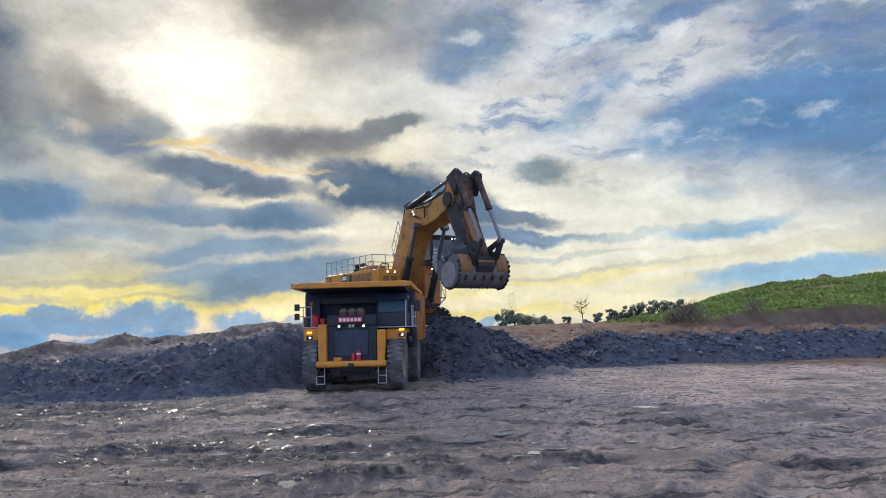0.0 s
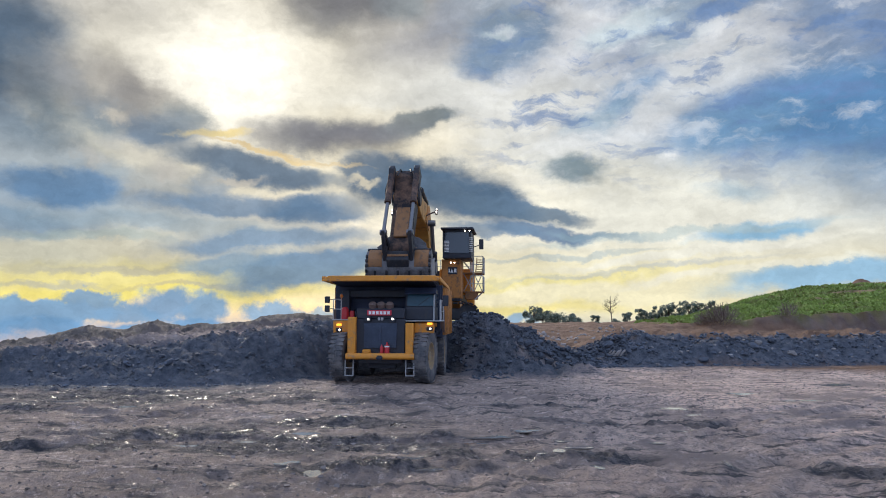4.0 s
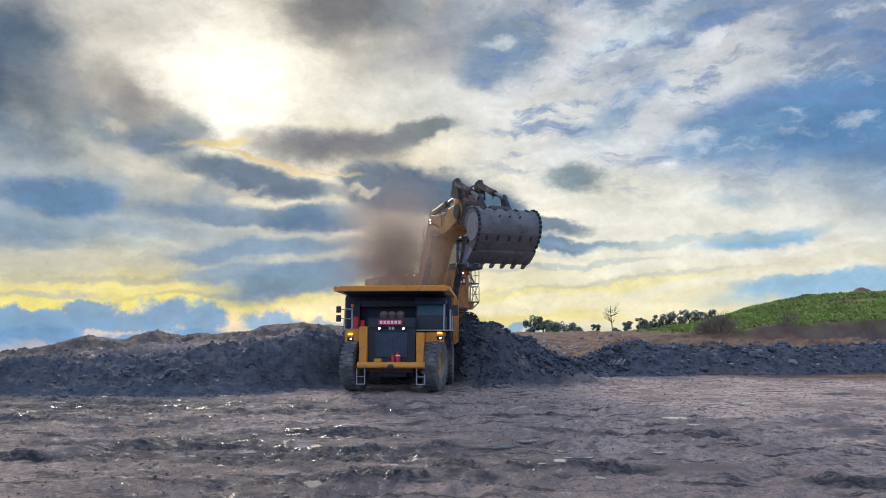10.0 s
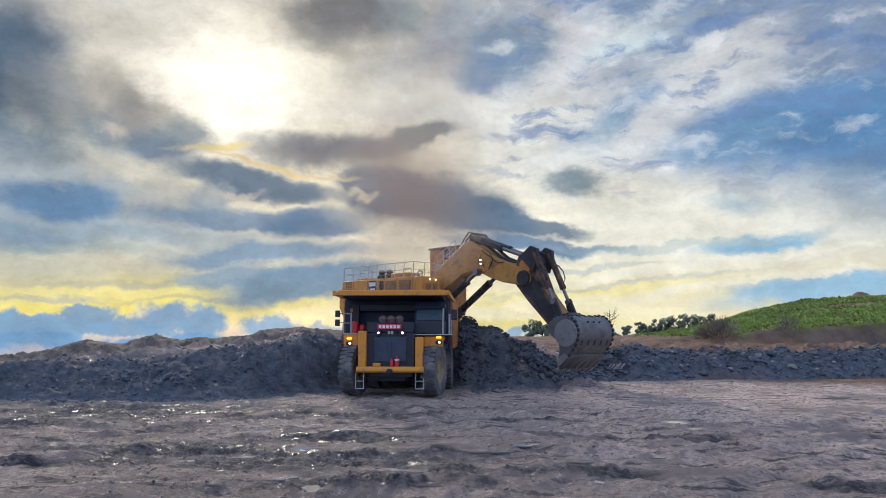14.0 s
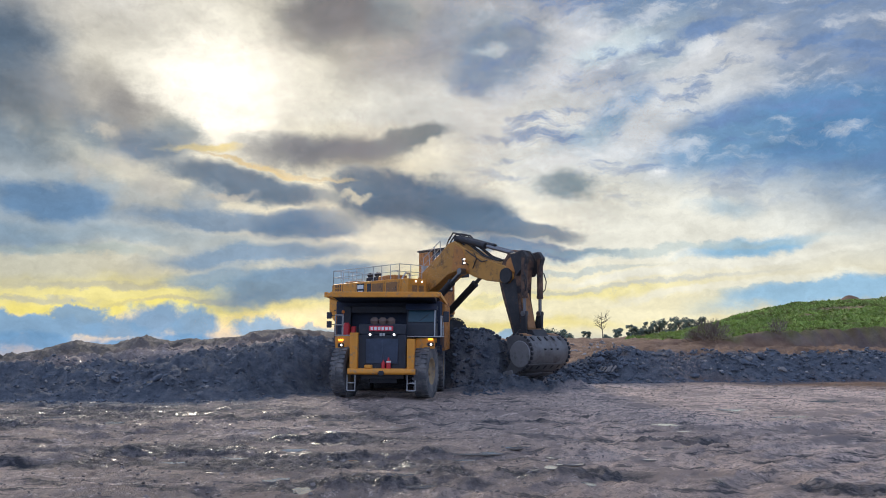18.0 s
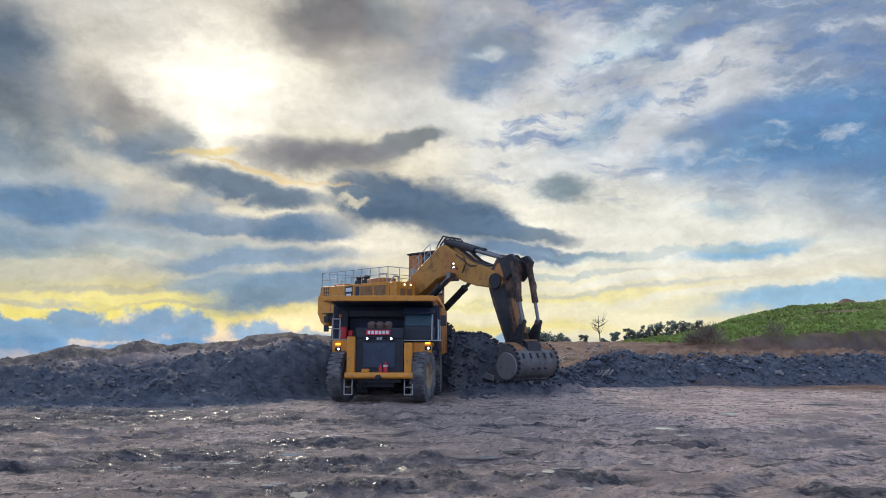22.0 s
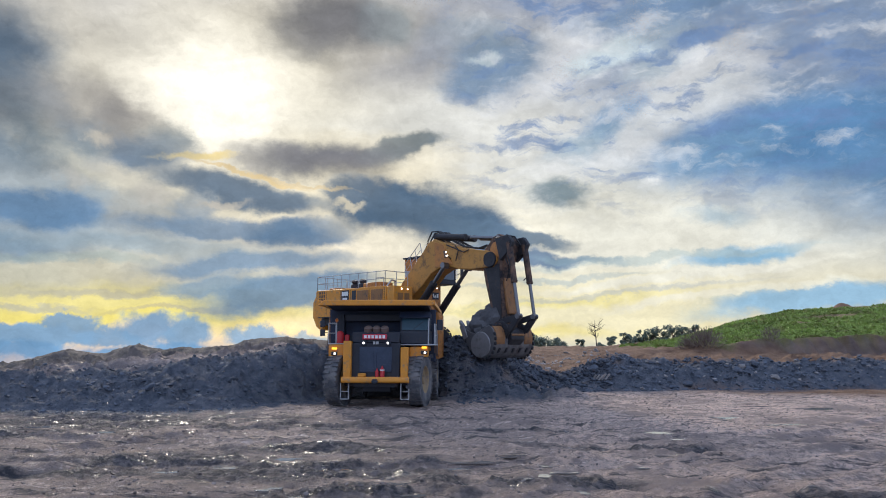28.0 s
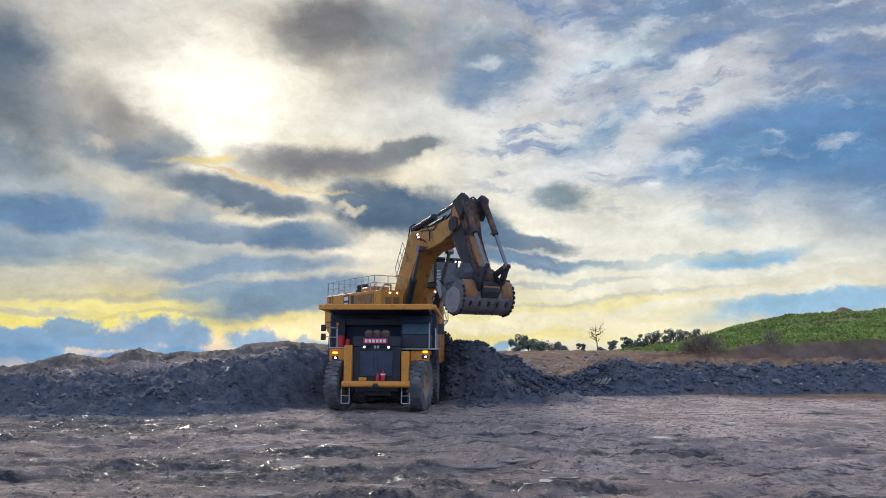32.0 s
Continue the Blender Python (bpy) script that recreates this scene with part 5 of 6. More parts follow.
def build_bucket():
    inner = [(y * 0.93 - 0.06, z * 0.93 - 0.03) for y, z in BUCKET_OUT]
    part("shell", [prism(BUCKET_OUT + inner[::-1], -HALF, HALF, "x")], worn_steel, bucket, smooth=50)
    for s in (-1, 1):
        part("side_plate", [prism(BUCKET_OUT + [(-0.35, -0.05), (-0.85, -0.36), (-1.35, -0.2), (-1.85, 0.18)], (HALF - 0.02) * s, (HALF + 0.06) * s, "x", 0.015)], side_steel, bucket)
        part("wear_disc", [lathe([(0, 0.78), (0.05, 0.75)], ((HALF + 0.06) * s, -0.62, -1.02), (s, 0, 0), 28)], disc_steel, bucket, "pale scoured wear plate")
        part("side_cutter", [prism([(-2.18, 0.24), (-1.89, -0.6), (-1.6, -0.46), (-1.78, 0.2)], (HALF + 0.05) * s, (HALF + 0.12) * s, "x", 0.01)], disc_steel, bucket)
        for i in range(14):
            u = 1.2 + 0.56 * i
            a, b = BUCKET_OUT[int(u)], BUCKET_OUT[min(int(u) + 1, 10)]
            f = u - int(u)
            y, z = a[0] + (b[0] - a[0]) * f, a[1] + (b[1] - a[1]) * f
            part("heel_shroud", [moved(box(-0.07, 0.07, -0.1, 0.1, -0.1, 0.05, 0.03), Matrix.Translation((HALF * s, y, z)) @ Matrix.Rotation(math.atan2(b[1] - a[1], b[0] - a[0]), 4, "X"))], dark_steel, bucket)
        part("lug", [prism([(-0.3, 0.2), (0.0, 0.34), (0.35, 0.3), (0.75, 0.0), (0.8, -0.4), (0.45, -0.85), (-0.2, -0.5)], 0.64 * s, 0.85 * s, "x", 0.03)], dark_steel, bucket)
        part("cheek_panel", [prism([(0.26, 0.06), (0.5, -0.25), (0.57, -0.66), (0.47, -1.1), (0.4, -1.1), (0.48, -0.66), (0.4, -0.25), (0.16, 0.0)], 0.92 * s, 1.72 * s, "x", 0.01)], panel_brown, bucket)
        part("top_rib", [tube((0.85 * s, 0.22, 0.04), ((HALF + 0.02) * s, 0.22, 0.04), 0.09, 10)], dark_steel, bucket)
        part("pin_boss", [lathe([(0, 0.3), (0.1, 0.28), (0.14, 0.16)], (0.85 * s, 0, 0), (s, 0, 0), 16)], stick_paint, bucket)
    part("back_box", [prism([(0.2, 0.0), (0.78, -0.3), (0.8, -0.85), (0.35, -1.2)], -0.62, 0.62, "x", 0.03)], dark_steel, bucket)
    part("back_rib", [box(-0.6, 0.6, 0.74, 0.84, -0.62, -0.5, 0.03)], panel_brown, bucket)
    part("lip", [prism([(-2.24, 0.28), (-2.08, 0.3), (-1.72, -0.62), (-1.84, -0.76), (-1.96, -0.64)], -HALF - 0.04, HALF + 0.04, "x", 0.02)], worn_steel, bucket)
    part("floor_band", [prism([(-1.59, -1.2), (-1.53, -1.28), (-1.2, -1.64), (-1.16, -1.58)], -HALF, HALF, "x", 0.01)], side_steel, bucket)
    for i in range(6):
        x = -1.62 + 0.648 * i
        part("tooth", [prism([(-2.16, 0.1), (-1.98, 0.22), (-2.27, 0.66), (-2.37, 0.66), (-2.36, 0.42)], x - 0.11, x + 0.11, "x", 0.03)], disc_steel, bucket, "pale worn pointed tooth")
        part("adapter", [prism([(-1.9, -0.66), (-1.84, -0.48), (-2.04, 0.2), (-2.2, 0.36), (-2.3, 0.22), (-2.16, -0.1)], x - 0.14, x + 0.14, "x", 0.03)], side_steel, bucket)
    for i in range(5):
        x = -1.3 + 0.65 * i
        for y, z, a in ((-1.38, -1.42, -48), (0.3, -1.44, 52)):
            part("wear_strip", [moved(box(-0.07, 0.07, -0.16, 0.16, -0.04, 0.04, 0.015), Matrix.Translation((x, y, z)) @ Matrix.Rotation(radians(a), 4, "X"))], dark_steel, bucket)
    for s in (-0.6, 0.0, 0.6):
        part("lifting_eye", [tube((s, -0.3, -1.8), (s, -0.3, -1.95), 0.05, 8)], dark_steel, bucket)


cylinders = {}


def build_cylinders():
    """Barrels and rods lie along +y from their own pins."""
    def pair(key, x, barrel_r, barrel_l, rod_l, barrel_mat):
        b = part(key + "_barrel", [lathe([(-0.15, barrel_r * 0.8), (0.1, barrel_r), (barrel_l - 0.15, barrel_r), (barrel_l, barrel_r * 1.12), (barrel_l + 0.08, barrel_r)], (0, 0, 0), (0, 1, 0), 14),
                                   tube((-barrel_r * 0.9, 0, 0), (barrel_r * 0.9, 0, 0), barrel_r * 0.8, 10)], barrel_mat, excavator)
        r = part(key + "_rod", [tube((0, -rod_l, 0), (0, 0, 0), barrel_r * 0.55, 12), tube((-barrel_r, 0, 0), (barrel_r, 0, 0), barrel_r * 0.85, 10)], chrome, excavator, "bright cylinder rod")
        cylinders.setdefault(key, []).append((b, r, x))

    for s in (-1, 1):
        pair("boom_cylinder", 1.12 * s, 0.24, 3.0, 2.8, dark_steel)
        pair("stick_cylinder", 0.45 * s, 0.21, 2.6, 2.4, dark_steel)
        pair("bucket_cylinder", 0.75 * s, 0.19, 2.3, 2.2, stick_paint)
    for s in (-1, 1):
        rk = part("rocker", [prism([(-0.2, -0.2), (-0.2, 0.2), (1.5, 0.16), (1.6, 0), (1.5, -0.16)], 0.62 * s, 0.74 * s, "x", 0.02)], dark_steel, excavator)
        lk = part("bucket_link", [prism([(-0.15, -0.2), (-0.15, 0.2), (1.15, 0.2), (1.15, -0.2)], 0.66 * s, 0.86 * s, "x", 0.03)], dark_steel, excavator)
        cylinders.setdefault("rocker", []).append((rk, lk, s))


build_undercarriage()
build_house()
build_boom()
build_stick()
build_bucket()
build_cylinders()

# ---- broken rock along the banks ----


def rock_shape(seed, sub=1, flat=0.75):
    r = random.Random(seed)
    bm = bmesh.new()
    bmesh.ops.create_icosphere(bm, subdivisions=sub, radius=0.5)
    off = Vector((r.uniform(-50, 50), r.uniform(-50, 50), r.uniform(-50, 50)))
    for v in bm.verts:
        v.co *= 1 + 0.55 * noise.noise(v.co * 2.1 + off) + 0.22 * noise.noise(v.co * 5 + off)
        v.co.x = max(min(v.co.x, 0.40 + r.uniform(0, 0.06)), -0.44)
        v.co.z = max(min(v.co.z * flat, 0.34), -0.3)
    return take(bm)


def scatter(n, b0, b1, depth, rnd, lean=1.0):
    """Points on the ground between two bearings; depth is how far past the foot of the bank, as a range in metres."""
    b = b0 + (b1 - b0) * rnd.random(n)
    foot = np.interp(b, BEAR, FOOT)
    y = foot + depth[0] + (depth[1] - depth[0]) * rnd.random(n) ** lean
    x = y * np.tan(np.radians(b))
    z, _, _, _ = land(x, y)
    return x, y, z


def rubble(name, label, n, b0, b1, depth, small, big, mat, seed, lean=1.0, power=3.0):
    """Uncountable broken stone as one mesh."""
    rnd = np.random.default_rng(seed)
    x, y, z = scatter(n, b0, b1, depth, rnd, lean)
    shapes = [rock_shape(seed * 31 + i, 1) for i in range(8)]
    arrs = [(np.array([tuple(v) for v in s[0]]), s[1]) for s in shapes]
    verts, faces, k = [], [], 0
    for i in range(n):
        v, f = arrs[i % 8]
        s = small + (big - small) * rnd.random() ** power
        m = np.array(Euler((rnd.uniform(-0.6, 0.6), rnd.uniform(-0.6, 0.6), rnd.uniform(0, 6.28))).to_matrix())
        w = (v * (s * np.array([rnd.uniform(0.8, 1.4), rnd.uniform(0.7, 1.2), rnd.uniform(0.6, 1.1)]))) @ m.T + (x[i], y[i], z[i] + 0.08 * s)
        verts += w.tolist()
        faces += [[q + k for q in face] for face in f]
        k += len(v)
    ob = part(name, (verts, faces), mat, smooth=25)
    return tagged(ob, label, "rubble", kind="stuff")


rubble("bank_rubble", "dark broken stone along the foot of the bank", 3200, -34, -7, (-1.6, 8), 0.05, 0.26, rock_mat, 3, 0.9, 4)
rubble("bank_rubble", "dark blocky broken stone heaped beside the truck", 3600, 0.2, 14, (-1.0, 5), 0.06, 0.42, rock_mat, 4, 0.8, 3.2)
rubble("bank_rubble", "dark broken stone along the cut bank", 3200, 11, 34, (-1.0, 6), 0.06, 0.4, rock_mat, 5, 0.9, 3.5)
rubble("dug_rubble", "dark freshly dug stone heaped before the bucket", 420, 2.2, 9.4, (-4.0, -0.5), 0.05, 0.3, rock_mat, 14, 0.7, 3)
rubble("pale_rubble", "pale broken stone in the cut bank", 240, 14, 34, (0.5, 6), 0.08, 0.34, pale_rock, 6)
rubble("pale_rubble", "pale stones strewn on the left bank", 90, -34, -8, (0.0, 6), 0.06, 0.26, pale_rock, 8)
rubble("floor_gravel", "small stones and mud clods strewn over the pit floor", 5000, -33, 33, (-32, -0.5), 0.03, 0.12, clod_mat, 9, 0.7, 2.5)
rubble("slope_stones", "pale stones on the brown slope", 260, 4, 14, (9, 30), 0.12, 0.5, pale_rock, 10)


def build_rocks():
    rnd = np.random.default_rng(21)
    kinds = [part("rock", rock_shape(500 + i, 2), rock_mat if i < 5 else pale_rock, smooth=22) for i in range(7)]
    spots = [(0.4, 13, 44), (13, 34, 26), (-33, -7, 7)]
    placed = 0
    for b0, b1, n in spots:
        x, y, z = scatter(n, b0, b1, (-0.4, 3.6), rnd)
        for i in range(n):
            s = 0.32 + 0.5 * rnd.random() ** 2.5
            m = Matrix.LocRotScale((x[i], y[i], z[i] + 0.12 * s), Euler((rnd.uniform(-0.5, 0.5), rnd.uniform(-0.5, 0.5), rnd.uniform(0, 6.28))), (s * rnd.uniform(0.9, 1.3), s, s * rnd.uniform(0.7, 1.0)))
            src = kinds[int(rnd.integers(0, 7)) if rnd.random() < 0.25 else int(rnd.integers(0, 5))]
            o = src if src.users_collection and placed < 7 and "label" not in src else new("rock", src.data)
            pale = o.data.materials[0] == pale_rock
            tagged(o, "pale broken boulder resting on the bank" if pale else "dark grey broken boulder resting on the bank", "rock", "boulders on the bank")
            o.matrix_basis = m
            placed += 1
    for o in kinds:
        if "label" not in o:
            bpy.data.objects.remove(o)


build_rocks()


def build_scrap():
    """A row of worn teeth bars left on the bank."""
    x0, y0 = 11.75, 51.6
    z0 = float(land(np.array([x0]), np.array([y0]))[0][0])
    t = holder("scrap_bars", "row of pale worn steel bars leaning on the rubble bank", "scrap metal", m=pose(x0, y0, z0 + 0.05, 0, 0, 8))
    for i in range(5):
        part("bar", [moved(box(-0.06, 0.06, -0.05, 0.05, 0, 0.55, 0.02), Matrix.Translation((-0.45 + 0.24 * i, 0.05 * (i % 2), 0.02 * i)) @ Matrix.Rotation(radians(38 + 4 * (i % 3)), 4, "Y"))], pale_rock, t)
    part("cross_beam", [box(-0.6, 0.65, -0.06, 0.06, -0.06, 0.08, 0.02)], dark_steel, t)


build_scrap()

# ---- rain puddles on the floor ----


def build_puddles():
    rnd = random.Random(5)
    for x, y, rx, ry in PUDDLES:
        n = 40
        ring = []
        ph = [rnd.uniform(0, 6.28) for _ in range(5)]
        for i in range(n):
            a = 2 * math.pi * i / n
            r = 1 + 0.25 * math.sin(2 * a + ph[0]) + 0.22 * math.sin(3 * a + ph[1]) + 0.16 * math.sin(5 * a + ph[2]) + 0.12 * math.sin(9 * a + ph[3]) + 0.08 * math.sin(14 * a + ph[4])
            ring.append((x + 1.5 * rx * r * math.cos(a), y + 0.9 * ry * r * math.sin(a)))
        zs = land(np.array([p[0] for p in ring] + [x]), np.array([p[1] for p in ring] + [y]))[0]
        z = float(np.percentile(zs, 48)) + 0.004
        tagged(part("puddle", prism(ring, z - 0.03, z, "z"), water, smooth=0), "shallow rain puddle shining on the mud", "puddle", "puddles on the floor")


build_puddles()

# ---- trees, scrub and grass ----


def leaf_cloud(rnd, centres, n, size, mat, name, parent):
    verts, faces = [], []
    for _ in range(n):
        c, r = rnd.choice(centres)
        d = Vector((rnd.gauss(0, 1), rnd.gauss(0, 1), rnd.gauss(0, 1)))
        d = d.normalized() * r * rnd.random() ** 0.4
        p = c + Vector((d.x, d.y, d.z * 0.8))
        u = Vector((rnd.uniform(-1, 1), rnd.uniform(-1, 1), rnd.uniform(-1, 1))).normalized() * size * rnd.uniform(0.6, 1.3)
        w = u.orthogonal().normalized() * size * rnd.uniform(0.35, 0.7)
        k = len(verts)
        verts += [p - u, p + w, p + u, p - w]
        faces.append([k, k + 1, k + 2, k + 3])
    return part(name, (verts, faces), mat, parent, smooth=0)


def limb(points, r0, r1):
    got = []
    n = len(points) - 1
    for i in range(n):
        got.append(tube(points[i], points[i + 1], r0 + (r1 - r0) * i / n, 6, r0 + (r1 - r0) * (i + 1) / n))
    return got


def tree(bearing, y, height, spread, seed, leaves=420, label="dark leafy tree standing on the far ridge"):
    rnd = random.Random(seed)
    x = y * math.tan(radians(bearing))
    z = float(land(np.array([x]), np.array([y]))[0][0])
    t = holder("tree", label, "tree", "trees on the ridge", pose(x, y, z - 0.1))
    top = height * 0.55
    wood = limb([Vector((0, 0, 0)), Vector((0.1, 0, top * 0.5)), Vector((-0.05, 0.1, top))], height * 0.045, height * 0.025)
    centres = []
    for i in range(14):
        a, h = rnd.uniform(0, 6.28), rnd.uniform(0.1, 0.85) * height
        e = Vector((math.cos(a) * spread * 0.5 * rnd.uniform(0.3, 1), math.sin(a) * spread * 0.5 * rnd.uniform(0.3, 1), h))
        wood += limb([Vector((0, 0, min(h * 0.6, top))), e * 0.5 + Vector((0, 0, min(h * 0.6, top) * 0.5)), e], height * 0.018, height * 0.006)
        centres.append((e, spread * rnd.uniform(0.16, 0.28)))
    part("trunk", wood, bark, t)
    leaf_cloud(rnd, centres, leaves * 2, 0.2, leaf, "crown", t)
    return t


tree(6.9, 138, 3.7, 3.6, 1, 620)
tree(7.6, 139, 3.0, 3.0, 12, 480)
for i, (b, h, s) in enumerate(((8.8, 2.0, 3.4), (9.6, 2.2, 3.2), (10.2, 1.5, 2.4), (8.2, 1.9, 3.0))):
    tree(b, 141 + i, h, s, 20 + i, 380, "low dark bushy tree on the far ridge")
for i, (b, h, s) in enumerate(((11.6, 2.0, 1.5), (13.9, 2.3, 1.9), (14.9, 2.9, 2.2), (15.5, 2.2, 2.2), (16.2, 3.4, 2.4), (16.9, 3.2, 2.8), (17.6, 3.3, 2.8), (18.3, 3.4, 2.8), (19.0, 3.4, 2.6), (13.2, 1.2, 1.5), (19.6, 3.0, 2.4))):
    tree(b, 143 - i * 0.6, h, s, 40 + i, 420)


def bare_tree():
    rnd = random.Random(77)
    y = 120.0
    x = y * math.tan(radians(12.75))
    z = float(land(np.array([x]), np.array([y]))[0][0])
    t = holder("bare_tree", "thin nearly leafless tree with spread branches on the ridge", "tree", m=pose(x, y, z - 0.05))
    wood = limb([Vector((0.1, 0, 0)), Vector((0.0, 0, 1.6)), Vector((-0.15, 0, 3.0)), Vector((-0.1, 0, 4.3))], 0.1, 0.03)
    ends = []
    for i in range(16):
        h = rnd.uniform(1.3, 3.6)
        a = rnd.choice((0, math.pi)) + rnd.gauss(0, 0.6)
        l = rnd.uniform(0.6, 1.7) * (1.15 - h / 6)
        e = Vector((math.cos(a) * l, math.sin(a) * l * 0.6, h + l * rnd.uniform(0.3, 0.9)))
        m = Vector((math.cos(a) * l * 0.5, math.sin(a) * l * 0.3, h + l * 0.2))
        wood += limb([Vector((-0.1, 0, h)), m, e], 0.045, 0.015)
        ends.append((e, 0.3))
        for _ in range(2):
            e2 = e + Vector((rnd.uniform(-0.4, 0.4), rnd.uniform(-0.2, 0.2), rnd.uniform(0.1, 0.5)))
            wood += limb([m, e2], 0.025, 0.01)
            ends.append((e2, 0.25))
    part("branches", wood, bark, t)
    leaf_cloud(rnd, ends, 260, 0.055, dry_leaf, "sparse_leaves", t)


bare_tree()


def shrub(bearing, y, height, spread, seed, twigs):
    rnd = random.Random(seed)
    x = y * math.tan(radians(bearing))
    z = float(land(np.array([x]), np.array([y]))[0][0])
    t = holder("shrub", "dry leafless brown shrub at the foot of the hill", "shrub", "dry shrubs", pose(x, y, z - 0.05))
    verts, faces = [], []
    for _ in range(twigs):
        a, b = rnd.uniform(0, 6.28), rnd.random() ** 0.7
        base = Vector((math.cos(a) * spread * 0.2 * b, math.sin(a) * spread * 0.2 * b, 0))
        p = base + Vector((math.cos(a) * spread * 0.5 * b, math.sin(a) * spread * 0.4 * b, height * rnd.uniform(0.1, 1.0) * math.sqrt(1.02 - b * b)))
        w = Vector((rnd.uniform(-1, 1), rnd.uniform(-1, 1), 0)).normalized() * 0.025
        q = base.lerp(p, rnd.uniform(0.4, 0.8)) + Vector((rnd.uniform(-0.25, 0.25), rnd.uniform(-0.25, 0.25), rnd.uniform(-0.2, 0.1)))
        k = len(verts)
        verts += [q - w, q + w, p + w * 0.4, p - w * 0.4]
        faces.append([k, k + 1, k + 2, k + 3])
    part("brush", (verts, faces), scrub_mat, t, smooth=0)


shrub(20.4, 76.0, 2.5, 4.0, 3, 900)
shrub(19.4, 77, 1.6, 2.6, 4, 450)
shrub(24.9, 77, 1.9, 2.2, 5, 320)


def grass_cover():
    rnd = np.random.default_rng(31)
    n = 15000
    b = 14.5 + 20.5 * rnd.random(n)
    y = 78 + 48 * rnd.random(n)
    x = y * np.tan(np.radians(b))
    z, _, g, _ = land(x, y)
    keep = (g > 0.35) & (rnd.random(n) < (b - 14.5) / 4 + 0.2)
    x, y, z = x[keep], y[keep], z[keep]
    verts, faces = [], []
    clump = fbm(x * 0.15, y * 0.15, 3)
    for i in range(len(x)):
        h = (0.1 + 0.22 * rnd.random()) * (1 + 1.5 * max(0, clump[i]))
        for _ in range(2):
            a = rnd.uniform(0, 6.28)
            w = 0.16 + 0.25 * rnd.random()
            k = len(verts)
            verts += [(x[i] - w * math.cos(a), y[i] - w * math.sin(a), z[i] - 0.05), (x[i] + w * math.cos(a), y[i] + w * math.sin(a), z[i] - 0.05),
                      (x[i] + rnd.uniform(-0.25, 0.25), y[i] + rnd.uniform(-0.2, 0.2), z[i] + h)]
            faces.append([k, k + 1, k + 2])
    tagged(part("hill_grass", (verts, faces), leaf_far, smooth=0), "bright green grass and creepers over the hill", "grass", kind="stuff")


grass_cover()

# ---- load, spill and dust ----


def heap(seed, sx, sy, sz):
    bm = bmesh.new()
    bmesh.ops.create_icosphere(bm, subdivisions=4, radius=1.0)
    off = Vector((seed, 3.1 * seed, 7.7))
    for v in bm.verts:
        d = 1 + 0.22 * noise.noise(v.co * 1.7 + off) + 0.16 * noise.noise(v.co * 4 + off) + 0.08 * abs(noise.noise(v.co * 9 + off))
        v.co = Vector((v.co.x * sx, v.co.y * sy, v.co.z * sz)) * d
    return take(bm)


load_first = tagged(part("bucket_load", heap(1.3, 1.5, 1.15, 1.15), load_mat, smooth=30), "heaped load of dark dug earth and stone", "earth load", "bucket loads")
load_second = tagged(part("bucket_load", heap(4.7, 1.6, 1.25, 1.2), load_mat, smooth=30), "heaped load of dark dug earth and stone", "earth load", "bucket loads")


def flecks(rnd, n, sx, sy, sz, size):
    p = rnd.normal(0, 1, (n, 3))
    far = np.linalg.norm(p, axis=1, keepdims=True)
    p = p * np.minimum(1, 2.6 / far) * (sx, sy, sz)
    verts, faces = [], []
    for i in range(n):
        u = rnd.normal(0, 1, 3)
        u /= np.linalg.norm(u)
        w = np.cross(u, (0.3, 0.5, 0.8))
        s = size * rnd.uniform(0.6, 1.4)
        verts += [tuple(p[i] - u * s), tuple(p[i] + u * s), tuple(p[i] + w * s * 1.4)]
        faces.append([3 * i, 3 * i + 1, 3 * i + 2])
    return verts, faces


dust_puffs = []


def build_dust():
    rnd = np.random.default_rng(12)
    meshes = [part("dust_puff", flecks(rnd, 9000, 1.05, 0.85, 0.95, 0.0088), dust_mat, smooth=0) for _ in range(4)]
    for i in range(120):
        o = meshes[i] if i < 4 else new("dust_puff", meshes[i % 4].data)
        tagged(o, "thin brown dust rising from the tipped load", "dust", "dust cloud", "stuff")
        dust_puffs.append((o, rnd.normal(0, 1, 3), rnd.random()))


build_dust()
spill_rnd = np.random.default_rng(44)
spill_first = tagged(part("falling_soil", flecks(spill_rnd, 1800, 0.13, 0.12, 0.95, 0.014), load_mat, smooth=0), "thin trickle of soil falling from the bucket", "soil", kind="stuff")
spill_second = tagged(part("falling_soil", flecks(spill_rnd, 330, 0.5, 0.4, 1.1, 0.022), dust_mat, smooth=0), "fine soil trickling from the raised bucket", "soil", kind="stuff")


def build_bird():
    b = holder("bird", "small dark bird flying over the pit", "bird")
    part("body", [lathe([(-0.18, 0.01), (-0.1, 0.05), (0.05, 0.06), (0.15, 0.03), (0.2, 0.01)], (0, 0, 0), (0, 1, 0), 8)], black, b)
    for s in (-1, 1):
        part("wing", [prism([(0.03 * s, 0.08), (0.28 * s, 0.12), (0.45 * s, -0.05), (0.2 * s, -0.05), (0.03 * s, -0.08)], -0.006, 0.006, "z")], black, b)
    part("tail", [prism([(-0.03, -0.15), (0.03, -0.15), (0.06, -0.3), (-0.06, -0.3)], -0.005, 0.005, "z")], black, b)
    return b


bird = build_bird()
bird.scale = (0.6, 0.6, 0.6)

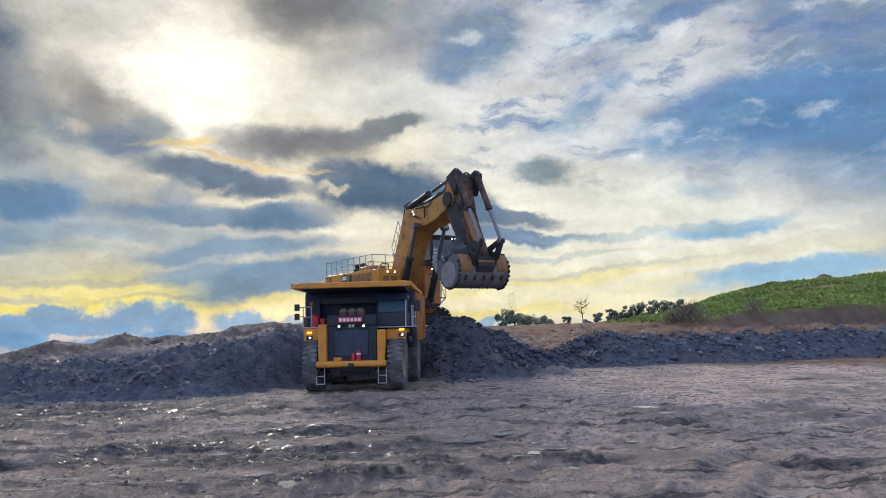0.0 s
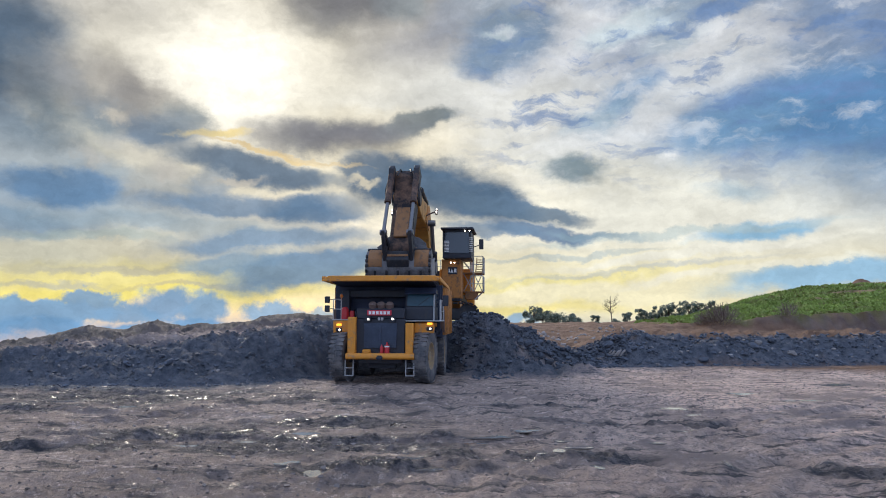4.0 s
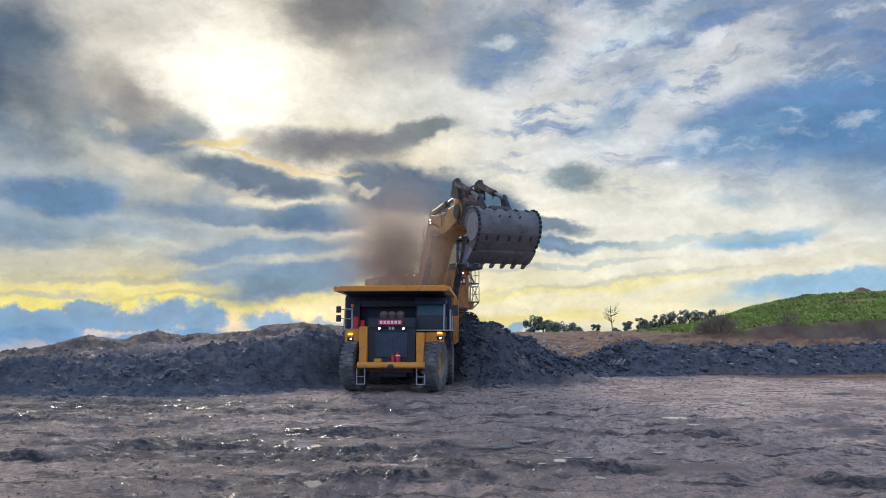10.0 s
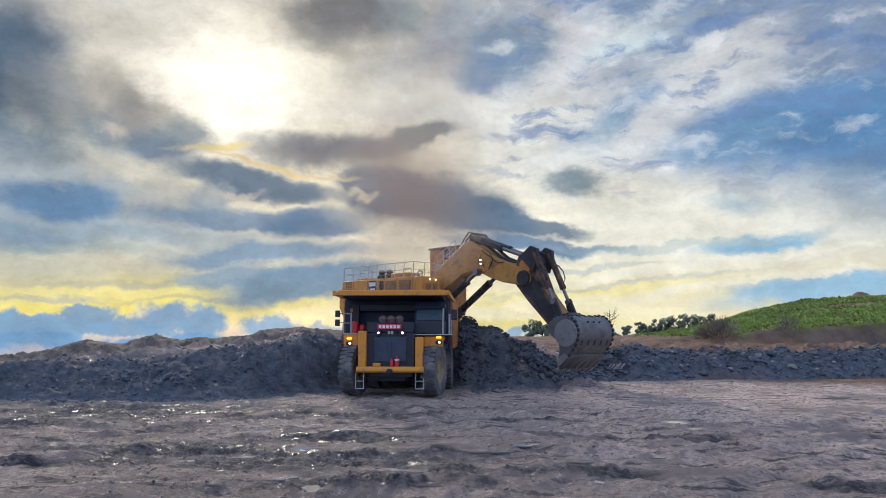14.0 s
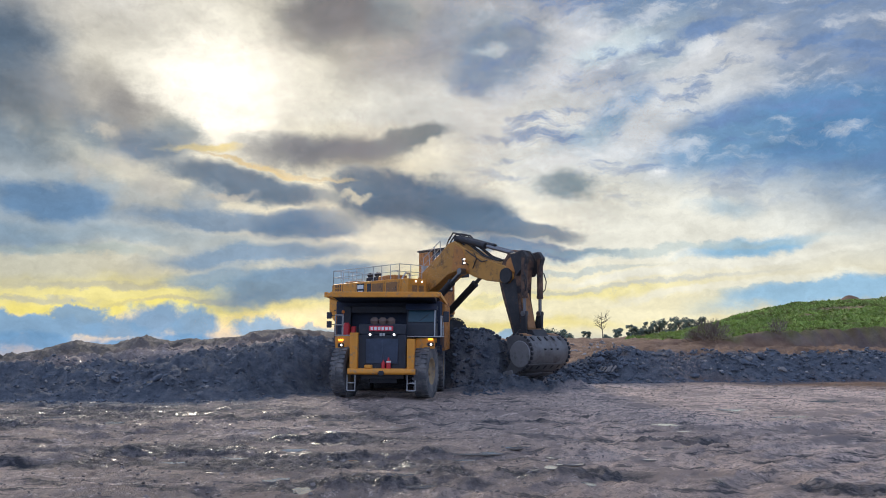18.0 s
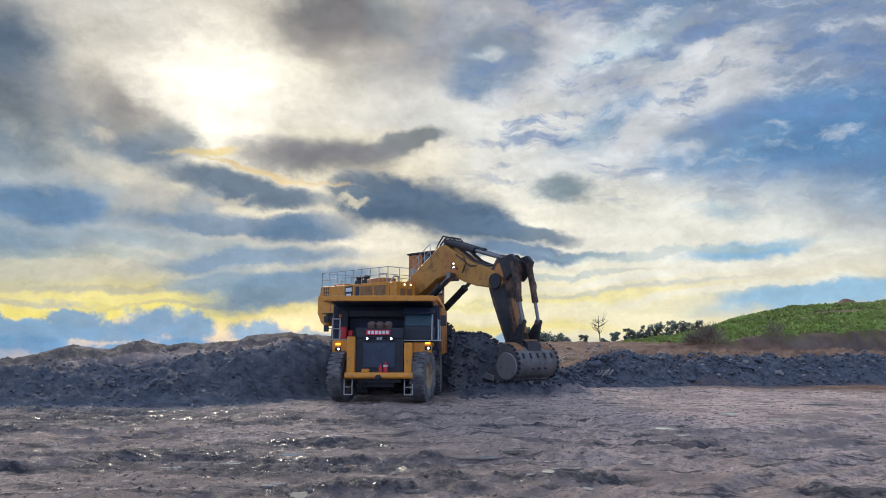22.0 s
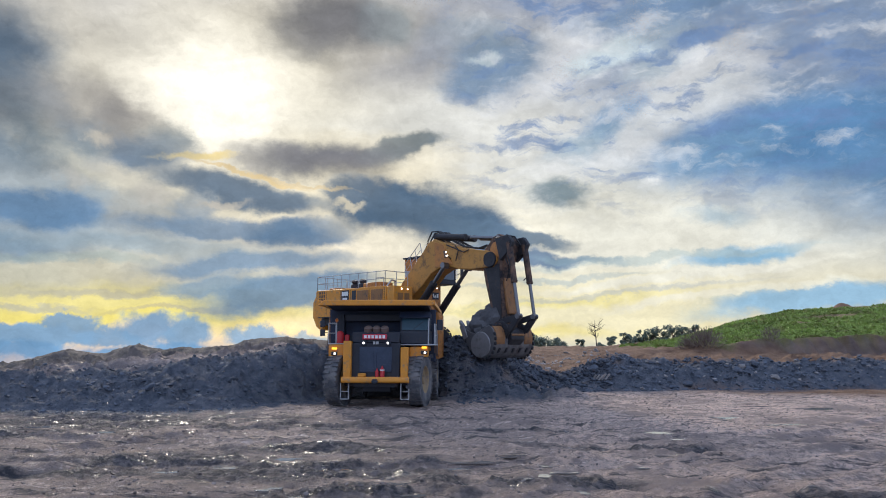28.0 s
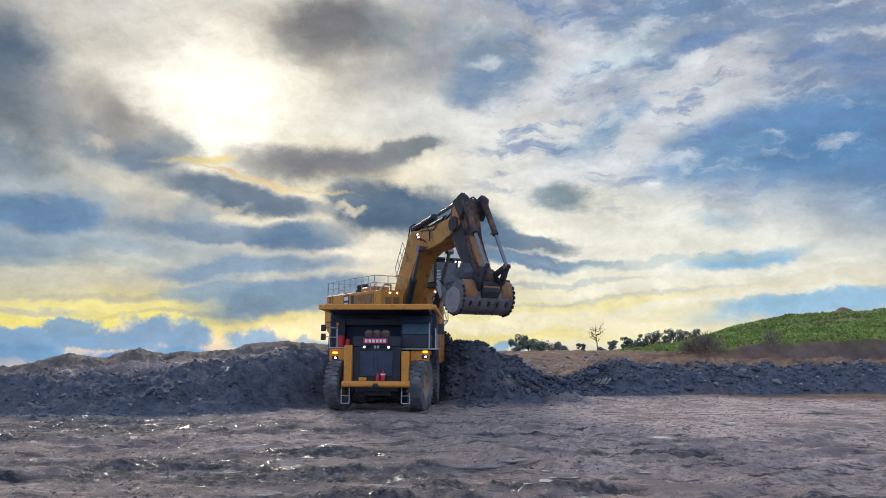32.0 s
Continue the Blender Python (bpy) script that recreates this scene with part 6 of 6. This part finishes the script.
# ---- what moves ----
# seconds, swing, boom, stick and bucket angles in degrees
WORK = [(0, 30.7, 34.2, -61.8, 191), (1, 20.4, 38.4, -65.5, 191), (2, 7.4, 38.1, -61.5, 193), (3.5, -5.7, 33.2, -58.9, 197), (4.7, -6.2, 28.3, -51.0, 203),
        (6, -5.2, 25.0, -43.3, 208), (6.5, -5.2, 24.5, -37.0, 222), (7, -5.2, 24.4, -29.9, 236), (7.5, -4.5, 25.4, -21.5, 256), (8, -2.5, 27.9, -19.0, 271),
        (9, 6.8, 30.8, -14.0, 281), (9.5, 13.8, 30.5, -15.5, 283), (10, 20.0, 29.4, -18.0, 285), (11, 31.2, 24.4, -30.0, 290), (12, 41.3, 12.8, -44.6, 298)]
WORK += [(13, 45.2, 4.4, -49.4, 297), (14, 45.5, 3.8, -50.4, 294), (15.5, 44.0, 6.0, -64.0, 286), (17, 42.8, 6.5, -76.4, 276), (18, 43.6, 5.4, -77.0, 266), (19, 43.5, 5.1, -76.0, 262),
         (20.5, 43.5, 4.9, -74.6, 254), (22, 43.5, 4.7, -73.2, 240), (23, 43.5, 4.6, -73.2, 230), (24, 43.8, 4.8, -76.4, 219), (25.5, 44.6, 5.8, -81.9, 206),
         (26.7, 44.6, 10.0, -82.0, 195), (28, 44.4, 15.5, -80.5, 186), (29, 43.2, 20.0, -78.0, 184), (30, 41.4, 24.6, -74.6, 184), (31, 37.2, 29.3, -68.5, 186), (32, 31.7, 33.0, -61.5, 192)]
# seconds, place of the excavator's base, and its rocking while it crawls
CRAWL = [(0, -1.38, 52.8, 0), (17, -1.38, 52.8, 0), (18, -1.63, 53.1, 0.6), (19, -1.95, 53.3, 1.6), (20, -2.12, 53.0, 1.2), (21.5, -2.2, 52.5, 0.2), (23, -2.23, 52.34, 0), (32, -2.23, 52.34, 0)]
# seconds, place of the truck's bumper, heading and steering
DRIVE = [(0, -3.2, 36.08, 4.6, 2), (1, -3.2, 36.1, 4.6, 2), (2, -3.2, 36.08, 4.6, 2), (3, -3.2, 36.15, 4.5, 4), (3.5, -3.2, 36.25, 4.3, 8), (4.5, -3.12, 36.75, 3.7, 9), (5.5, -2.97, 37.4, 3.0, 11),
         (6, -2.85, 37.75, 2.9, 11), (6.5, -2.74, 37.75, 2.8, 11), (7, -2.7, 37.6, 3.0, 11), (7.5, -2.7, 37.2, 3.4, 11), (8, -2.68, 37.13, 3.6, 11), (9, -2.68, 37.12, 3.6, 11), (32, -2.68, 37.12, 3.6, 11)]
BASE_Z = 2.74


def at(table, t):
    """A smooth value between the rows of a table (cubic with limited slopes)."""
    k = 0
    while k < len(table) - 2 and t > table[k + 1][0]:
        k += 1
    a, b = table[k], table[k + 1]
    h = b[0] - a[0]
    s = min(max((t - a[0]) / h, 0.0), 1.0)
    res = []
    for i in range(1, len(a)):
        d = (b[i] - a[i]) / h
        before = (a[i] - table[k - 1][i]) / (a[0] - table[k - 1][0]) if k else d
        after = (table[k + 2][i] - b[i]) / (table[k + 2][0] - b[0]) if k + 2 < len(table) else d
        m0 = 0.0 if before * d <= 0 else 2 * before * d / (before + d)
        m1 = 0.0 if after * d <= 0 else 2 * after * d / (after + d)
        res.append((2 * s ** 3 - 3 * s ** 2 + 1) * a[i] + (s ** 3 - 2 * s ** 2 + s) * h * m0 + (-2 * s ** 3 + 3 * s ** 2) * b[i] + (s ** 3 - s ** 2) * h * m1)
    return res


def spin(angle):
    return Matrix.Rotation(radians(angle), 4, "X")


def aim(p, q, back=False):
    """A pose at p (or q) whose y axis runs from p to q, in a plane of constant x."""
    d = q - p
    side = Vector((1, 0, 0))
    y = d.normalized()
    z = side.cross(y).normalized()
    x = y.cross(z)
    m = Matrix((x, y, z)).transposed().to_4x4()
    m.translation = q if back else p
    return m


def joints(t):
    """Poses of house, boom, stick and bucket in the excavator's space, and of the pieces between them."""
    psi, be, st, ka = at(WORK, t)
    turn = Matrix.Rotation(radians(180 + psi), 4, "Z")
    b = Matrix.Translation((0, FOOT_Y, FOOT_Z)) @ spin(be)
    s = Matrix.Translation(b @ Vector((0, BOOM, 0))) @ spin(st)
    k = Matrix.Translation(s @ Vector((0, STICK, 0))) @ spin(ka - 180)
    pin = s @ Vector((0, STICK - 0.25, 0.1))
    ang = radians(st + 85 + (ka - st - 255) * 0.75)
    q = pin + Vector((0, math.cos(ang), math.sin(ang))) * 1.5
    return turn, b, s, k, pin, q


def base_pose(t):
    x, y, tilt = at(CRAWL, t)
    return pose(x, y, BASE_Z, 0, -tilt, 0)


STEPS = sorted({round(0.25 * i, 2) for i in range(129)})


def motions():
    walk(truck, [(t, pose(x, y, 0, 0, 0, -a)) for t, x, y, a, _ in DRIVE])
    for w, x, y, r, steer in wheels:
        rows = []
        for t in [row[0] for row in DRIVE]:
            _, yy, _, st = at(DRIVE, t)
            rows.append((t, Matrix.Translation((x, y, r)) @ Matrix.Rotation(radians(-st if steer else 0), 4, "Z") @ Matrix.Rotation(-(yy - 36.08) / r, 4, "X")))
        walk(w, rows)
    walk(excavator, [(row[0], base_pose(row[0])) for row in CRAWL])
    got = {k: [] for k in ("house", "boom", "stick", "bucket")}
    pieces = {}
    for t in STEPS:
        turn, b, s, k, pin, q = joints(t)
        got["house"].append((t, turn))
        got["boom"].append((t, turn @ b))
        got["stick"].append((t, turn @ s))
        got["bucket"].append((t, turn @ k))
        ends = {"boom_cylinder": (Vector((0, 2.75, 2.1)), b @ Vector((0, 5.3, 0.8))), "stick_cylinder": (b @ Vector((0, 4.5, 3.2)), s @ Vector((0, -1.2, 0.75))),
                "bucket_cylinder": (s @ Vector((0, -0.55, 1.65)), q)}
        for key, (p, e) in ends.items():
            for i, (bar, rod, x) in enumerate(cylinders[key]):
                off = Vector((x, 0, 0))
                pieces.setdefault((key, i, 0), (bar, []))[1].append((t, turn @ aim(p + off, e + off)))
                pieces.setdefault((key, i, 1), (rod, []))[1].append((t, turn @ aim(p + off, e + off, True)))
        for i, (rk, lk, side) in enumerate(cylinders["rocker"]):
            pieces.setdefault(("rocker", i, 0), (rk, []))[1].append((t, turn @ aim(pin, q)))
            pieces.setdefault(("rocker", i, 1), (lk, []))[1].append((t, turn @ aim(q, k @ Vector((0, 0.75, -0.35)))))
    for ob, key in ((house, "house"), (boom, "boom"), (stick, "stick"), (bucket, "bucket")):
        walk(ob, got[key])
    for ob, rows in pieces.values():
        walk(ob, rows)
    in_bucket = Matrix.Translation((0, -1.1, 0.22))

    def carried_load(t):
        turn, b, s, k, _, _ = joints(t)
        return base_pose(t) @ turn @ k @ in_bucket

    # the first load lies in the bucket, slides out and comes to rest in the truck
    first = [(t, carried_load(t)) for t in STEPS if t <= 7.25]
    rest = pose(-2.4, 42.6, 3.75, 20, 0, 30)
    a = first[-1][1]
    first += [(7.6, a.lerp(rest, 0.35)), (8.0, a.lerp(rest, 0.85)), (8.4, rest), (32.0, rest)]
    walk(load_first, first)
    # the second lies in the dug bank until the bucket gathers it
    buried = Matrix.Translation((4.3, 47.4, -1.6))
    taken = carried_load(25.5)
    second = [(0.0, buried), (22.5, buried), (24.0, buried.lerp(taken, 0.45)), (25.0, buried.lerp(taken, 0.9))]
    second += [(t, carried_load(t)) for t in STEPS if t >= 25.5]
    walk(load_second, second)
    # trickles of soil
    lip = lambda t: base_pose(t) @ joints(t)[0] @ joints(t)[3] @ Vector((-1.7, 0.6, -2.1))
    rows = [(t, Matrix.Translation(lip(t) + Vector((0, 0, -1.7)))) for t in (0.0, 0.5, 1.0, 1.5)]
    down = lip(2.0)
    rows += [(2.2, Matrix.Translation((down.x, down.y, 2.4))), (2.8, Matrix.Translation((down.x, down.y, -1.2))), (32.0, Matrix.Translation((down.x, down.y, -1.2)))]
    walk(spill_first, rows)
    mid = lambda t: base_pose(t) @ joints(t)[0] @ joints(t)[3] @ Vector((-0.4, -0.5, -2.0))
    p = mid(28.5)
    low = Matrix.Translation((p.x, p.y + 1.5, -2.6))
    walk(spill_second, [(0.0, low), (26.0, low), (28.0, Matrix.Translation(mid(28.0) + Vector((0, 0, -0.3)))), (29.0, Matrix.Translation(mid(29.0) + Vector((0, 0, -1.2)))),
                        (30.5, Matrix.Translation(mid(30.5) + Vector((0, 0, -2.2)))), (32.0, Matrix.Translation(mid(32.0) + Vector((0, 0, -3.2))))])
    # dust: it leaves the truck's body when the load drops, drifts up and thins out
    for o, g, u in dust_puffs:
        start = 6.75 + 1.1 * u
        lie = Vector((-2.0 + 0.6 * max(-1, min(1, g[0])), 51.5 + 0.6 * max(-1, min(1, g[1])), -0.6))
        rows = [(0.0, Matrix.Translation(lie)), (start, Matrix.Translation(lie)), (start + 0.45, Matrix.Translation((-3.6 + 0.7 * g[0], 44.0 + 0.8 * g[1], 4.2 + 0.5 * g[2])))]
        age = 1.6 * (0.5 - u)
        for t, c, sp in ((9.0, (-2.7, 42.4, 6.6), (0.9, 0.8, 0.9)), (9.9, (-2.9, 42.6, 7.6), (1.0, 1.0, 1.2)), (11.0, (-2.8, 42.6, 8.7), (1.3, 1.2, 1.6)), (12.6, (-2.4, 42.8, 10.2), (1.6, 1.5, 2.2)), (14.5, (-1.8, 43.2, 12.2), (2.6, 2.2, 3.0)),
                         (18.0, (-1.0, 44.0, 18.0), (7.0, 5.0, 6.5)), (24.0, (0.5, 46, 34.0), (16.0, 12.0, 10.0)), (32.0, (2.0, 48.0, 56.0), (26.0, 18.0, 12.0))):
            rows.append((t, Matrix.Translation((c[0] + g[0] * sp[0], c[1] + g[1] * sp[1], c[2] + g[2] * sp[2] + age))))
        walk(o, rows)
    walk(bird, [(0.0, pose(24, 130, 4, 0, 0, 150)), (5.0, pose(22, 110, 5, 0, 0, 150)), (6.8, pose(11.8, 60, 7.6, 0, 0, 150)), (7.5, pose(8.3, 47.7, 9.2, 8, 0, 150)), (8.0, pose(3.2, 33.5, 10.3, 8, 10, 160)),
                (8.5, pose(-3.3, 19.2, 11.8, 8, 5, 160)), (9.2, pose(-11, 2, 14, 5, 0, 150)), (14.0, pose(-60, -80, 30, 0, 0, 150)), (32.0, pose(-160, -260, 50, 0, 0, 150))])


motions()
